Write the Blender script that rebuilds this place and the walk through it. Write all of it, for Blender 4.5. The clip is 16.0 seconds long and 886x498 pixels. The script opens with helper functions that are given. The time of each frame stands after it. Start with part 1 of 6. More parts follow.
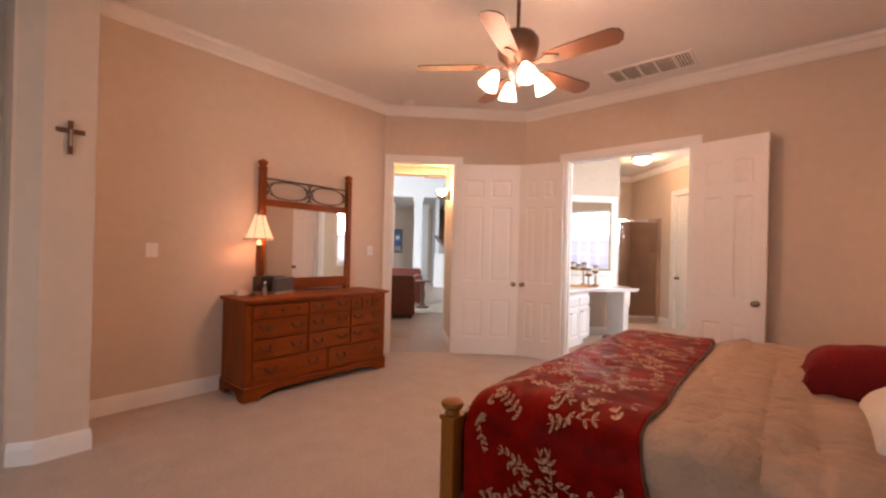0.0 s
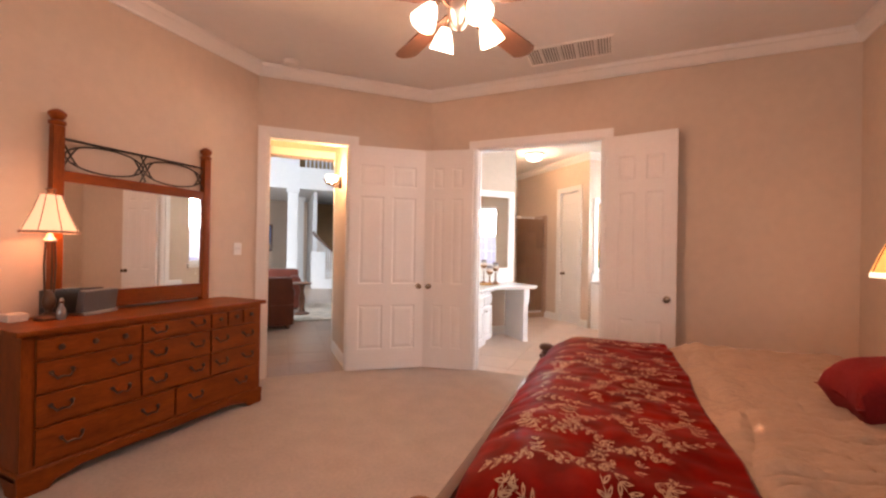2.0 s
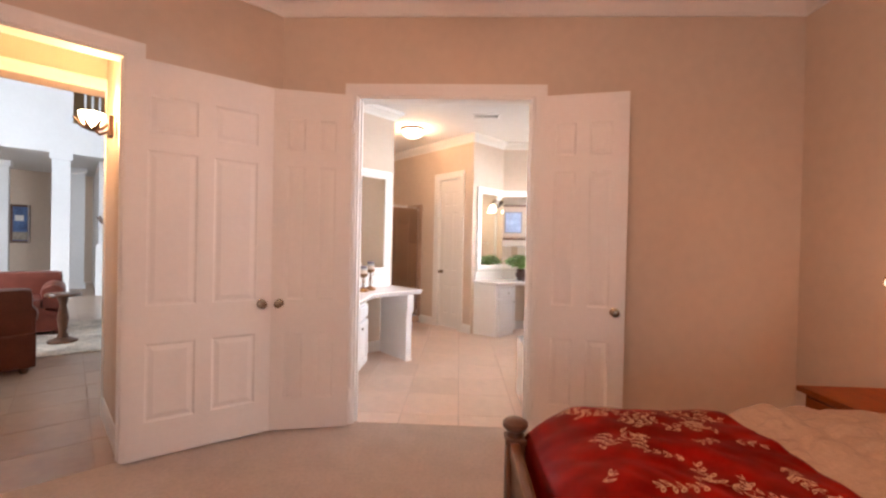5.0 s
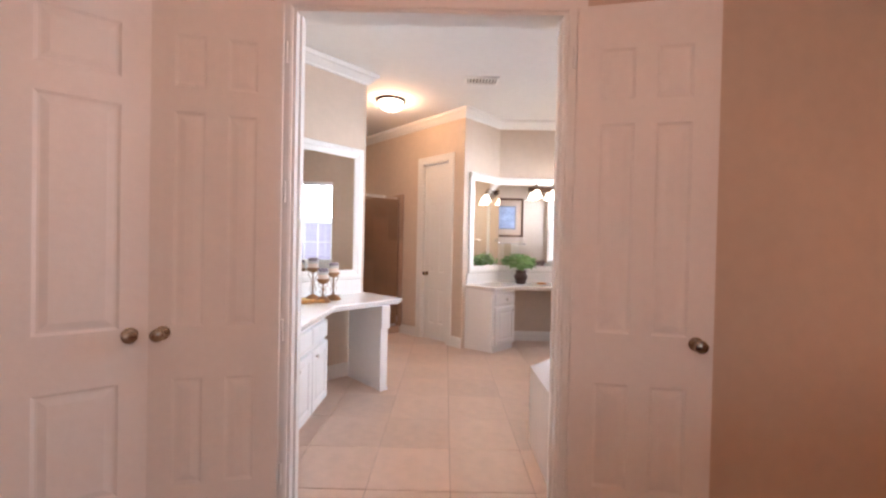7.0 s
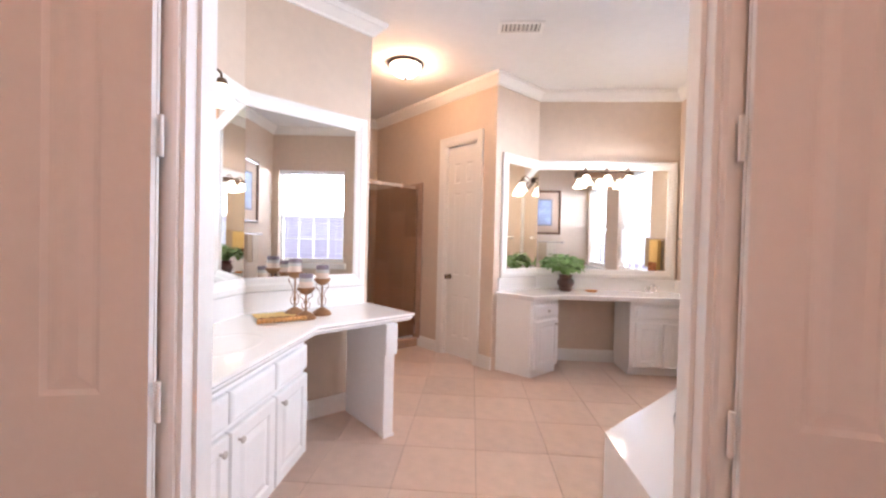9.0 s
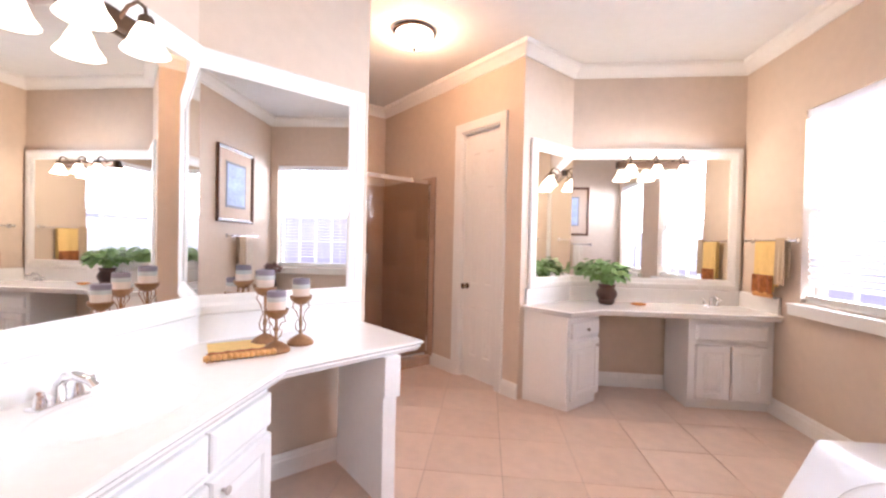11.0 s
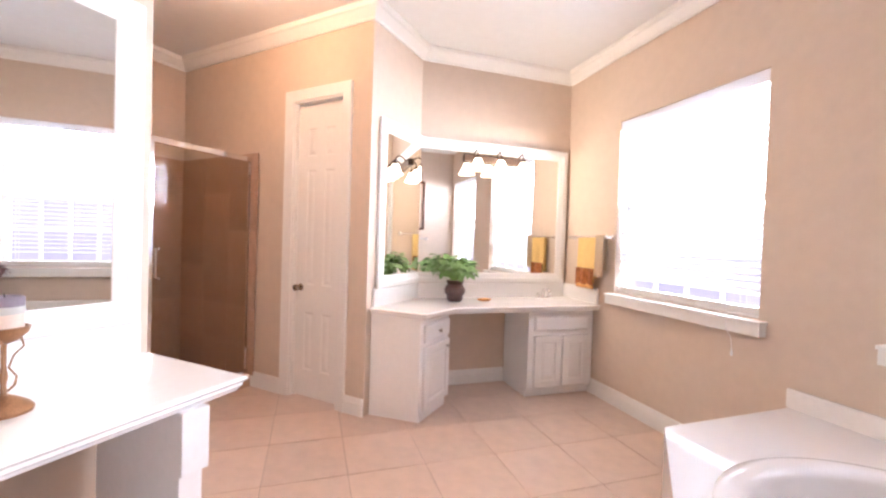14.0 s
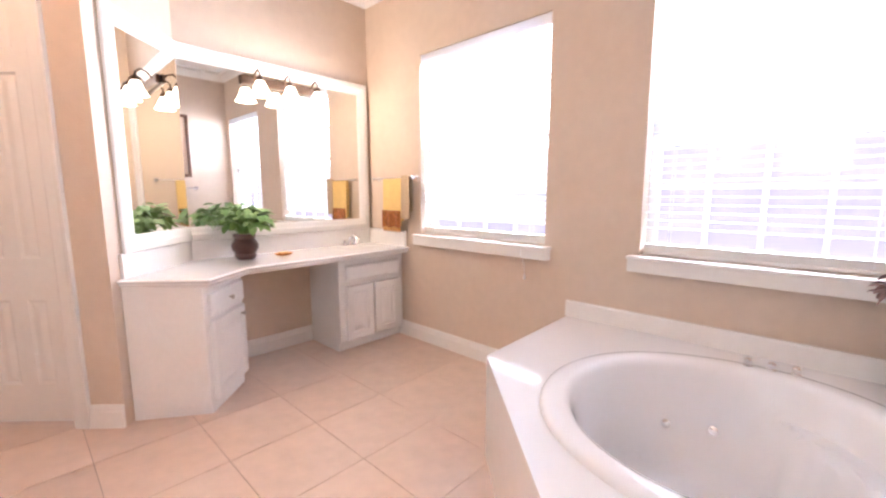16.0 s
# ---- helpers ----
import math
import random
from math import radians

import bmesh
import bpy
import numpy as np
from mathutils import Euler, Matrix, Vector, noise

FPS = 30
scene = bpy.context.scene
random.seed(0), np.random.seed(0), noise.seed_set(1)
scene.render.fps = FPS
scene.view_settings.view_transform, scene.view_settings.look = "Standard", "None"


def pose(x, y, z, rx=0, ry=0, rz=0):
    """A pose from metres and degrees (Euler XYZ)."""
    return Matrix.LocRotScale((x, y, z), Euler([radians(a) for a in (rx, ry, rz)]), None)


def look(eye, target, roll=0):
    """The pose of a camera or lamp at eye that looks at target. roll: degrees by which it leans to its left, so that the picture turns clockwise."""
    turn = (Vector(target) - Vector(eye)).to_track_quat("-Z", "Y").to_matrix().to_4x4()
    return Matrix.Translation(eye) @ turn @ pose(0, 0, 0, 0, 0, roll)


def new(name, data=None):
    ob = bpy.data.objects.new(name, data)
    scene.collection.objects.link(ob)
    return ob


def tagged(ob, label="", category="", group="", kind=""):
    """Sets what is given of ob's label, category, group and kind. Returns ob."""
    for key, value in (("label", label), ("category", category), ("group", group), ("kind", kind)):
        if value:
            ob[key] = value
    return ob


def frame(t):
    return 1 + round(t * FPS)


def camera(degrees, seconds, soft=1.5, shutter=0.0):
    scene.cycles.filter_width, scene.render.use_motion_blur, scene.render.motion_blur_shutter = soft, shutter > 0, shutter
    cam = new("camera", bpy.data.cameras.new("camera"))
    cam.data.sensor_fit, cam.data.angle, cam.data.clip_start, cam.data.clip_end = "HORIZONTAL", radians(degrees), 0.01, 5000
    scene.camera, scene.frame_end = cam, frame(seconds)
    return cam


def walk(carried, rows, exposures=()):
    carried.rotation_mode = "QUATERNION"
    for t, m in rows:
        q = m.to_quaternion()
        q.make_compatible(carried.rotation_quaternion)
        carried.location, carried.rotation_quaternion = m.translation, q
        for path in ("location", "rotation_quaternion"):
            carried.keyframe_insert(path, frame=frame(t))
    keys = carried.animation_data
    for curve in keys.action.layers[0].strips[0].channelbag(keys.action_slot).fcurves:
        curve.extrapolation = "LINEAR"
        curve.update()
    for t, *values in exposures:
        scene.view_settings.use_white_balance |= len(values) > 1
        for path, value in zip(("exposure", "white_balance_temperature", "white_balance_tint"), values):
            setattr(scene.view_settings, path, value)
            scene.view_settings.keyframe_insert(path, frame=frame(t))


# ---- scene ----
cam = camera(95.1, 16.0, soft=2.4)
PATH = [
    (0, (0.311, 0.534, 1.324), (-0.999, 2.045, 1.331), 1.4),
    (0.5, (0.08, 0.55, 1.311), (-1.071, 2.185, 1.318), 1.3),
    (1, (-0.07, 0.647, 1.302), (-1.097, 2.363, 1.312), 1.2),
    (1.5, (-0.25, 0.778, 1.302), (-1.142, 2.568, 1.315), 1.1),
    (2, (-0.337, 0.977, 1.32), (-1.133, 2.812, 1.326), 1.0),
    (2.5, (-0.514, 1.097, 1.314), (-1.155, 2.992, 1.322), 0.9),
    (3, (-0.68, 1.271, 1.305), (-1.169, 3.21, 1.322), 0.9),
    (3.5, (-0.78, 1.51, 1.328), (-1.153, 3.475, 1.335), 0.9),
    (4, (-0.884, 1.758, 1.342), (-1.139, 3.742, 1.336), 1.2),
    (4.5, (-0.976, 1.996, 1.352), (-1.126, 3.99, 1.338), 1.3),
    (7, (-1.044, 3.296, 1.332), (-1.056, 5.296, 1.308), 1.2),
    (7.5, (-1.055, 3.56, 1.328), (-1.073, 5.559, 1.3), 1.2),
    (8, (-1.064, 3.816, 1.329), (-1.101, 5.815, 1.297), 1.6),
    (8.5, (-1.049, 4.052, 1.321), (-1.133, 6.049, 1.287), 1.3),
    (9, (-1.045, 4.259, 1.321), (-1.188, 6.253, 1.287), 1.4),
    (11.5, (-1.165, 5.052, 1.345), (-1.381, 7.04, 1.315), 1.3),
    (12, (-1.238, 5.132, 1.339), (-1.319, 7.131, 1.314), 1.6),
    (12.5, (-1.288, 5.192, 1.343), (-1.208, 7.19, 1.32), 1.7),
    (13, (-1.28, 5.252, 1.347), (-1.041, 7.238, 1.321), 1.9),
    (13.5, (-1.25, 5.352, 1.337), (-0.834, 7.309, 1.319), 1.8),
    (14, (-1.22, 5.435, 1.343), (-0.603, 7.337, 1.303), 1.9),
    (14.5, (-1.229, 5.517, 1.345), (-0.377, 7.325, 1.27), 1.6),
    (15, (-1.243, 5.601, 1.342), (-0.167, 7.282, 1.213), 1.3),
    (15.5, (-1.215, 5.665, 1.316), (0.061, 7.194, 1.127), 0.7),
    (16, (-1.141, 5.756, 1.284), (0.3, 7.116, 1.015), 0.0),
]
walk(cam, [(t, look(eye, target, roll)) for t, eye, target, roll in PATH],
     [(0, 0.12, 6450, 10), (4.0, 0.2, 6400, 10), (4.7, 0.15, 6350, 10), (6.8, -0.17, 6000, 11), (8.0, -0.15, 5950, 12), (9.2, 0.0, 5950, 13), (11.3, 0.18, 5950, 14), (16.0, 0.34, 5950, 14)])
# ---------------- light and exposure ----------------
world = bpy.data.worlds.new("world")
scene.world = world
world.use_nodes = True
wn = world.node_tree
sky = wn.nodes.new("ShaderNodeTexSky")
sky.sky_type = "NISHITA"
sky.sun_disc = False
sky.sun_elevation = radians(42)
sky.sun_rotation = radians(120)
wn.links.new(sky.outputs[0], wn.nodes["Background"].inputs[0])
wn.nodes["Background"].inputs[1].default_value = 0.12


def lamp(name, kind, m, energy, colour, size=0.1, size_y=None):
    d = bpy.data.lights.new(name, kind)
    d.energy, d.color = energy, colour
    if kind == "AREA":
        d.shape, d.size, d.size_y = "RECTANGLE", size, size_y or size
    elif kind == "SUN":
        d.angle = size
    else:
        d.shadow_soft_size = size
    o = new(name, d)
    o.matrix_world = m
    return o


DAY = (0.86, 0.92, 1.0)
WARM = (1.0, 0.475, 0.30)
SOFT = (1.0, 0.78, 0.56)
lamp("sun", "SUN", look((8, -6, 9), (0, 3, 0)), 1.5, (1, 0.95, 0.88), radians(10))
# daylight: two outside the bathroom windows, one in the bedroom's south opening
lamp("daylight_panel", "AREA", look((1.98, 7.68, 2.20), (0.2, 7.68, 0.9)), 310, DAY, 1.25, 0.95)
lamp("daylight_panel", "AREA", look((1.98, 5.98, 2.20), (0.2, 5.98, 0.9)), 255, DAY, 1.1, 0.95)
lamp("daylight_panel", "AREA", look((-0.6, -2.28, 1.6), (-0.8, 0, 1.3)), 28, (0.88, 0.92, 1.0), 2.4, 1.7)
# added fill lamp, free in the living room; no window stands behind it
lamp("daylight_panel", "AREA", look((-8.6, 4.6, 2.3), (-9.0, 12.0, 1.2)), 270, DAY, 4.0, 3.0)
# bulbs
FAN = (-1.075, 2.83)
for k in range(4):
    fa = radians(50 + 90 * k)
    lamp("fan_bulb", "POINT", pose(FAN[0] + 0.178 * math.cos(fa), FAN[1] + 0.178 * math.sin(fa), 2.42), 14.6, WARM, 0.03)
lamp("dresser_bulb", "POINT", pose(-3.47, 2.27, 1.47), 3.4, WARM, 0.05)
lamp("nightstand_bulb", "POINT", pose(1.235, 4.22, 1.33), 4, WARM, 0.05)
lamp("hall_bulb", "POINT", pose(-3.441, 4.821, 2.135), 42, (1.0, 0.50, 0.20), 0.03)
lamp("bath_ceiling_bulb", "POINT", pose(-1.74, 8.22, 2.94), 37, (1.0, 0.55, 0.28), 0.03)
for x in (0.19, 0.42, 0.65):
    lamp("vanity_bulb", "POINT", pose(x, 8.84, 2.02), 6, SOFT, 0.03)
lamp("vanity_bulb", "POINT", pose(-2.39, 6.10, 2.075), 4, SOFT, 0.03)

# ---------------- materials ----------------


def material(name, colour, rough=0.6, metal=0.0, scale=8.0, vary=0.12, bump=0.0, bump_scale=120.0, emit=0.0,
             emit_colour=None, spec=0.5, stretch=None, coat=0.0, pieces=False):
    """A surface with broad and fine variation of its colour and a fine relief."""
    m = bpy.data.materials.new(name)
    m.use_nodes = True
    t = m.node_tree
    b = t.nodes["Principled BSDF"]
    b.inputs["Roughness"].default_value = rough
    b.inputs["Metallic"].default_value = metal
    b.inputs["Specular IOR Level"].default_value = spec
    b.inputs["Coat Weight"].default_value = coat
    co = t.nodes.new("ShaderNodeTexCoord")
    mp = t.nodes.new("ShaderNodeMapping")
    if stretch:
        mp.inputs["Scale"].default_value = stretch
    t.links.new(co.outputs["Object"], mp.inputs[0])
    n1 = t.nodes.new("ShaderNodeTexNoise")
    n1.inputs["Scale"].default_value = scale
    n1.inputs["Detail"].default_value = 6
    n2 = t.nodes.new("ShaderNodeTexNoise")
    n2.inputs["Scale"].default_value = scale * 9
    n2.inputs["Detail"].default_value = 3
    for n in (n1, n2):
        t.links.new(mp.outputs[0], n.inputs["Vector"])
    add = t.nodes.new("ShaderNodeMath")
    add.operation = "ADD"
    t.links.new(n1.outputs[0], add.inputs[0])
    t.links.new(n2.outputs[0], add.inputs[1])
    last = add.outputs[0]
    if pieces:
        oi = t.nodes.new("ShaderNodeObjectInfo")
        add2 = t.nodes.new("ShaderNodeMath")
        add2.operation = "MULTIPLY_ADD"
        add2.inputs[1].default_value = 0.5
        t.links.new(oi.outputs["Random"], add2.inputs[0])
        t.links.new(last, add2.inputs[2])
        last = add2.outputs[0]
    r = t.nodes.new("ShaderNodeMapRange")
    r.inputs[1].default_value, r.inputs[2].default_value = 0.6, 1.5 if pieces else 1.4
    r.inputs[3].default_value, r.inputs[4].default_value = 1 - vary, 1 + vary
    t.links.new(last, r.inputs[0])
    mul = t.nodes.new("ShaderNodeVectorMath")
    mul.operation = "SCALE"
    mul.inputs[0].default_value = colour
    t.links.new(r.outputs[0], mul.inputs["Scale"])
    t.links.new(mul.outputs[0], b.inputs["Base Color"])
    if bump:
        n3 = t.nodes.new("ShaderNodeTexNoise")
        n3.inputs["Scale"].default_value = bump_scale
        n3.inputs["Detail"].default_value = 4
        t.links.new(mp.outputs[0], n3.inputs["Vector"])
        bp = t.nodes.new("ShaderNodeBump")
        bp.inputs["Strength"].default_value = bump
        bp.inputs["Distance"].default_value = 0.01
        t.links.new(n3.outputs[0], bp.inputs["Height"])
        t.links.new(bp.outputs[0], b.inputs["Normal"])
    if emit:
        b.inputs["Emission Color"].default_value = (*(emit_colour or colour), 1)
        b.inputs["Emission Strength"].default_value = emit
    return m


def glass_material(name, colour=(1, 1, 1), rough=0.0, edge=0.9, face=0.035):
    m = bpy.data.materials.new(name)
    m.use_nodes = True
    t = m.node_tree
    t.nodes.remove(t.nodes["Principled BSDF"])
    tr = t.nodes.new("ShaderNodeBsdfTransparent")
    tr.inputs[0].default_value = (*colour, 1)
    gl = t.nodes.new("ShaderNodeBsdfGlossy")
    gl.inputs["Roughness"].default_value = rough
    lw = t.nodes.new("ShaderNodeLayerWeight")
    pw = t.nodes.new("ShaderNodeMath")
    pw.operation, pw.inputs[1].default_value = "POWER", 4.0
    fr = t.nodes.new("ShaderNodeMath")
    fr.operation, fr.inputs[1].default_value, fr.inputs[2].default_value = "MULTIPLY_ADD", edge, face
    t.links.new(lw.outputs["Facing"], pw.inputs[0])
    t.links.new(pw.outputs[0], fr.inputs[0])
    mx = t.nodes.new("ShaderNodeMixShader")
    t.links.new(fr.outputs[0], mx.inputs[0])
    t.links.new(tr.outputs[0], mx.inputs[1])
    t.links.new(gl.outputs[0], mx.inputs[2])
    t.links.new(mx.outputs[0], t.nodes["Material Output"].inputs[0])
    return m


WALL = material("wall_paint", (0.62, 0.505, 0.405), 0.85, vary=0.05, scale=1.5, bump=0.12, bump_scale=90)
CEIL = material("ceiling_paint", (0.74, 0.73, 0.715), 0.9, vary=0.03, scale=1.5, bump=0.3, bump_scale=70)
WHITE = material("white_paint", (0.80, 0.78, 0.75), 0.45, vary=0.03, scale=3, bump=0.05, bump_scale=40)
CABWHITE = material("cabinet_paint", (0.86, 0.845, 0.83), 0.4, vary=0.03, scale=4, bump=0.05, bump_scale=40)
COUNTER = material("cultured_marble", (0.86, 0.84, 0.82), 0.16, vary=0.03, scale=3, coat=0.3)
TUBWHITE = material("tub_acrylic", (0.85, 0.84, 0.85), 0.12, vary=0.01, scale=3, coat=0.4)
CARPET = material("carpet", (0.62, 0.52, 0.45), 0.95, vary=0.12, scale=5, bump=1.0, bump_scale=260, spec=0.1)
TILE = material("floor_tile_ceramic", (0.66, 0.50, 0.405), 0.28, vary=0.11, scale=1.3, bump=0.08, bump_scale=30, pieces=True)
GROUT = material("grout", (0.42, 0.32, 0.26), 0.9, vary=0.1, scale=20)
SHTILE = material("shower_tile", (0.37, 0.235, 0.16), 0.4, vary=0.24, scale=2.6, bump=0.08, bump_scale=25, pieces=True)
WOOD = material("cherry_wood", (0.19, 0.042, 0.005), 0.4, spec=0.14, vary=0.4, scale=3, stretch=(6, 0.8, 6), coat=0.0)
WOODZ = material("cherry_wood_upright", (0.19, 0.042, 0.005), 0.4, spec=0.14, vary=0.4, scale=3, stretch=(6, 6, 0.8), coat=0.0)
# near bed post only: light falling on it is put into the colour
POSTLIT = material("lit_post_wood", (0.25, 0.085, 0.010), 0.35, spec=0.25, vary=0.3, scale=3, stretch=(6, 6, 0.8), coat=0.05)
DARKWOOD = material("dark_wood", (0.11, 0.045, 0.02), 0.35, vary=0.3, scale=4, stretch=(6, 0.8, 6), coat=0.2)
IRON = material("dark_iron", (0.05, 0.04, 0.035), 0.45, metal=0.7, vary=0.2, scale=30)
BRONZE = material("oiled_bronze", (0.10, 0.06, 0.04), 0.4, metal=0.8, vary=0.25, scale=20)
KNOBMETAL = material("aged_knob_metal", (0.36, 0.29, 0.22), 0.25, metal=1.0, vary=0.25, scale=40)
HALLTILE = material("hall_tile_ceramic", (0.36, 0.26, 0.19), 0.3, vary=0.16, scale=1.3, pieces=True)
NICKEL = material("brushed_nickel", (0.55, 0.50, 0.45), 0.28, metal=1.0, vary=0.1, scale=40)
CHROME = material("chrome", (0.80, 0.80, 0.82), 0.08, metal=1.0, vary=0.02)
MIRROR = material("mirror_silver", (0.90, 0.91, 0.90), 0.0, metal=1.0, vary=0.0)
GLASS = glass_material("clear_glass")
SHGLASS = glass_material("shower_glass", (0.93, 0.92, 0.90), edge=0.3, face=0.006)

# ---------------- building helpers ----------------


def mesh_of(name, bm, mat, smooth=False):
    me = bpy.data.meshes.new(name)
    bmesh.ops.recalc_face_normals(bm, faces=bm.faces)
    bm.to_mesh(me)
    bm.free()
    for m in (mat if isinstance(mat, (list, tuple)) else [mat]):
        me.materials.append(m)
    if smooth:
        for p in me.polygons:
            p.use_smooth = True
        me.set_sharp_from_angle(angle=radians(38))
    return me


def part(name, bm, mat, parent=None, label="", smooth=False, m=None):
    ob = new(name, mesh_of(name, bm, mat, smooth))
    if m is not None:
        ob.matrix_basis = m
    if parent is not None:
        ob.parent = parent
    return tagged(ob, label)


def thing(name, label, category, m=None, group=""):
    ob = new(name)
    ob.empty_display_size = 0.1
    if m is not None:
        ob.matrix_basis = m
    return tagged(ob, label, category, group)


def solid(name, bm, mat, label, category, kind="", smooth=False, m=None, group=""):
    ob = part(name, bm, mat, None, label, smooth, m)
    return tagged(ob, "", category, group, kind)


def box(bm, x0, x1, y0, y1, z0, z1, bevel=0.0, m=None, mi=0):
    r = bmesh.ops.create_cube(bm, size=1)
    vs = r["verts"]
    mat = Matrix.Translation(((x0 + x1) / 2, (y0 + y1) / 2, (z0 + z1) / 2)) @ Matrix.Diagonal((abs(x1 - x0), abs(y1 - y0), abs(z1 - z0), 1))
    if m is not None:
        mat = m @ mat
    bmesh.ops.transform(bm, matrix=mat, verts=vs)
    fs = list({f for v in vs for f in v.link_faces})
    if bevel:
        es = list({e for v in vs for e in v.link_edges})
        bmesh.ops.bevel(bm, geom=es, offset=bevel, segments=2, affect="EDGES", profile=0.7)
    elif mi:
        for f in fs:
            f.material_index = mi
    return bm


def B(x0, x1, y0, y1, z0, z1, bevel=0.0, m=None):
    return box(bmesh.new(), x0, x1, y0, y1, z0, z1, bevel, m)


def prism(bm, pts, z0, z1, m=None):
    lo = [bm.verts.new((m @ Vector((x, y, z0))) if m else (x, y, z0)) for x, y in pts]
    hi = [bm.verts.new((m @ Vector((x, y, z1))) if m else (x, y, z1)) for x, y in pts]
    n = len(pts)
    bm.faces.new(lo[::-1])
    bm.faces.new(hi)
    for i in range(n):
        bm.faces.new((lo[i], lo[(i + 1) % n], hi[(i + 1) % n], hi[i]))
    return bm


def lathe(bm, profile, seg=20, m=None, caps=True):
    """Turns (radius, height) pairs about z."""
    rings = []
    for r, z in profile:
        ring = []
        for i in range(seg):
            a = 2 * math.pi * i / seg
            v = Vector((r * math.cos(a), r * math.sin(a), z))
            ring.append(bm.verts.new(m @ v if m else v))
        rings.append(ring)
    for a, b in zip(rings, rings[1:]):
        for i in range(seg):
            bm.faces.new((a[i], a[(i + 1) % seg], b[(i + 1) % seg], b[i]))
    if caps:
        bm.faces.new(rings[0][::-1])
        bm.faces.new(rings[-1])
    return bm


def tube(bm, pts, r, seg=8, closed=False, m=None):
    pts = [m @ Vector(p) if m else Vector(p) for p in pts]
    n = len(pts)
    rings = []
    ref = None
    for i, p in enumerate(pts):
        a = pts[(i - 1) % n] if closed or i else p
        b = pts[(i + 1) % n] if closed or i < n - 1 else p
        d = (b - a).normalized()
        if ref is None:
            ref = d.orthogonal().normalized()
        ref = (ref - d * ref.dot(d)).normalized()
        s = d.cross(ref)
        rr = r[i] if isinstance(r, (list, tuple)) else r
        rings.append([bm.verts.new(p + rr * (math.cos(2 * math.pi * k / seg) * ref + math.sin(2 * math.pi * k / seg) * s)) for k in range(seg)])
    for i in range(n if closed else n - 1):
        a, b = rings[i], rings[(i + 1) % n]
        for k in range(seg):
            bm.faces.new((a[k], a[(k + 1) % seg], b[(k + 1) % seg], b[k]))
    if not closed:
        bm.faces.new(rings[0][::-1])
        bm.faces.new(rings[-1])
    return bm


def sweep(bm, line, profile, m=None, closed=False):
    """Runs a closed profile of (offset to the left, height) along a flat line with mitred corners."""
    n = len(line)
    P = [Vector(p) for p in line]
    rings = []
    for i, p in enumerate(P):
        d0 = (p - P[i - 1]).normalized() if i or closed else None
        d1 = (P[(i + 1) % n] - p).normalized() if i < n - 1 or closed else None
        d0 = d0 or d1
        d1 = d1 or d0
        l0, l1 = Vector((-d0.y, d0.x)), Vector((-d1.y, d1.x))
        k = (l0 + l1) / max(0.2, 1 + l0.dot(l1))
        ring = []
        for o, h in profile:
            v = Vector((p.x + k.x * o, p.y + k.y * o, h))
            ring.append(bm.verts.new(m @ v if m else v))
        rings.append(ring)
    q = len(profile)
    for i in range(n if closed else n - 1):
        a, b = rings[i], rings[(i + 1) % n]
        for k in range(q):
            bm.faces.new((a[k], a[(k + 1) % q], b[(k + 1) % q], b[k]))
    if not closed:
        bm.faces.new(rings[0][::-1])
        bm.faces.new(rings[-1])
    return bm


def frame_of(p, q):
    """Local x along p to q, local y up, local z into the room, which lies to the left of p to q."""
    d = (Vector(q) - Vector(p)).normalized()
    n = Vector((-d.y, d.x))
    return Matrix(((d.x, 0, n.x, p[0]), (d.y, 0, n.y, p[1]), (0, 1, 0, 0), (0, 0, 0, 1)))


def wall(name, p, q, z1, openings=(), thick=0.12, mat=None, z0=0.0, label="beige painted plaster wall"):
    """A wall whose room side runs from p to q, the room on the left, with openings (s0, s1, z0, z1) through it."""
    m = frame_of(p, q)
    L = (Vector(q) - Vector(p)).length
    bm = bmesh.new()
    s = 0.0
    for a, b, lo, hi in sorted(openings):
        if a > s:
            box(bm, s, a, z0, z1, -thick, 0, m=m)
        if lo > z0:
            box(bm, a, b, z0, lo, -thick, 0, m=m)
        if hi < z1:
            box(bm, a, b, hi, z1, -thick, 0, m=m)
        s = b
    if s < L:
        box(bm, s, L, z0, z1, -thick, 0, m=m)
    return solid(name, bm, mat or WALL, label, "wall", "structure")


CROWN = [(0, 0), (0.018, 0), (0.024, 0.018), (0.040, 0.034), (0.072, 0.066), (0.086, 0.072), (0.094, 0.092), (0.094, 0.108), (0, 0.108)]
BASE = [(0, 0), (0.016, 0), (0.016, 0.092), (0.012, 0.104), (0.012, 0.116), (0.006, 0.132), (0, 0.134)]
CASE = [(0, 0), (0, 0.012), (0.010, 0.016), (0.028, 0.017), (0.060, 0.020), (0.078, 0.024), (0.088, 0.024), (0.088, 0)]


def crown(line, z, closed=False):
    return solid("trim_crown", sweep(bmesh.new(), line, [(o, z - 0.108 + h) for o, h in CROWN], closed=closed), WHITE,
                 "white painted crown moulding under the ceiling", "crown moulding", "structure")


def baseboard(line):
    return solid("baseboard", sweep(bmesh.new(), line, BASE), WHITE, "white painted baseboard along the wall", "baseboard", "structure")


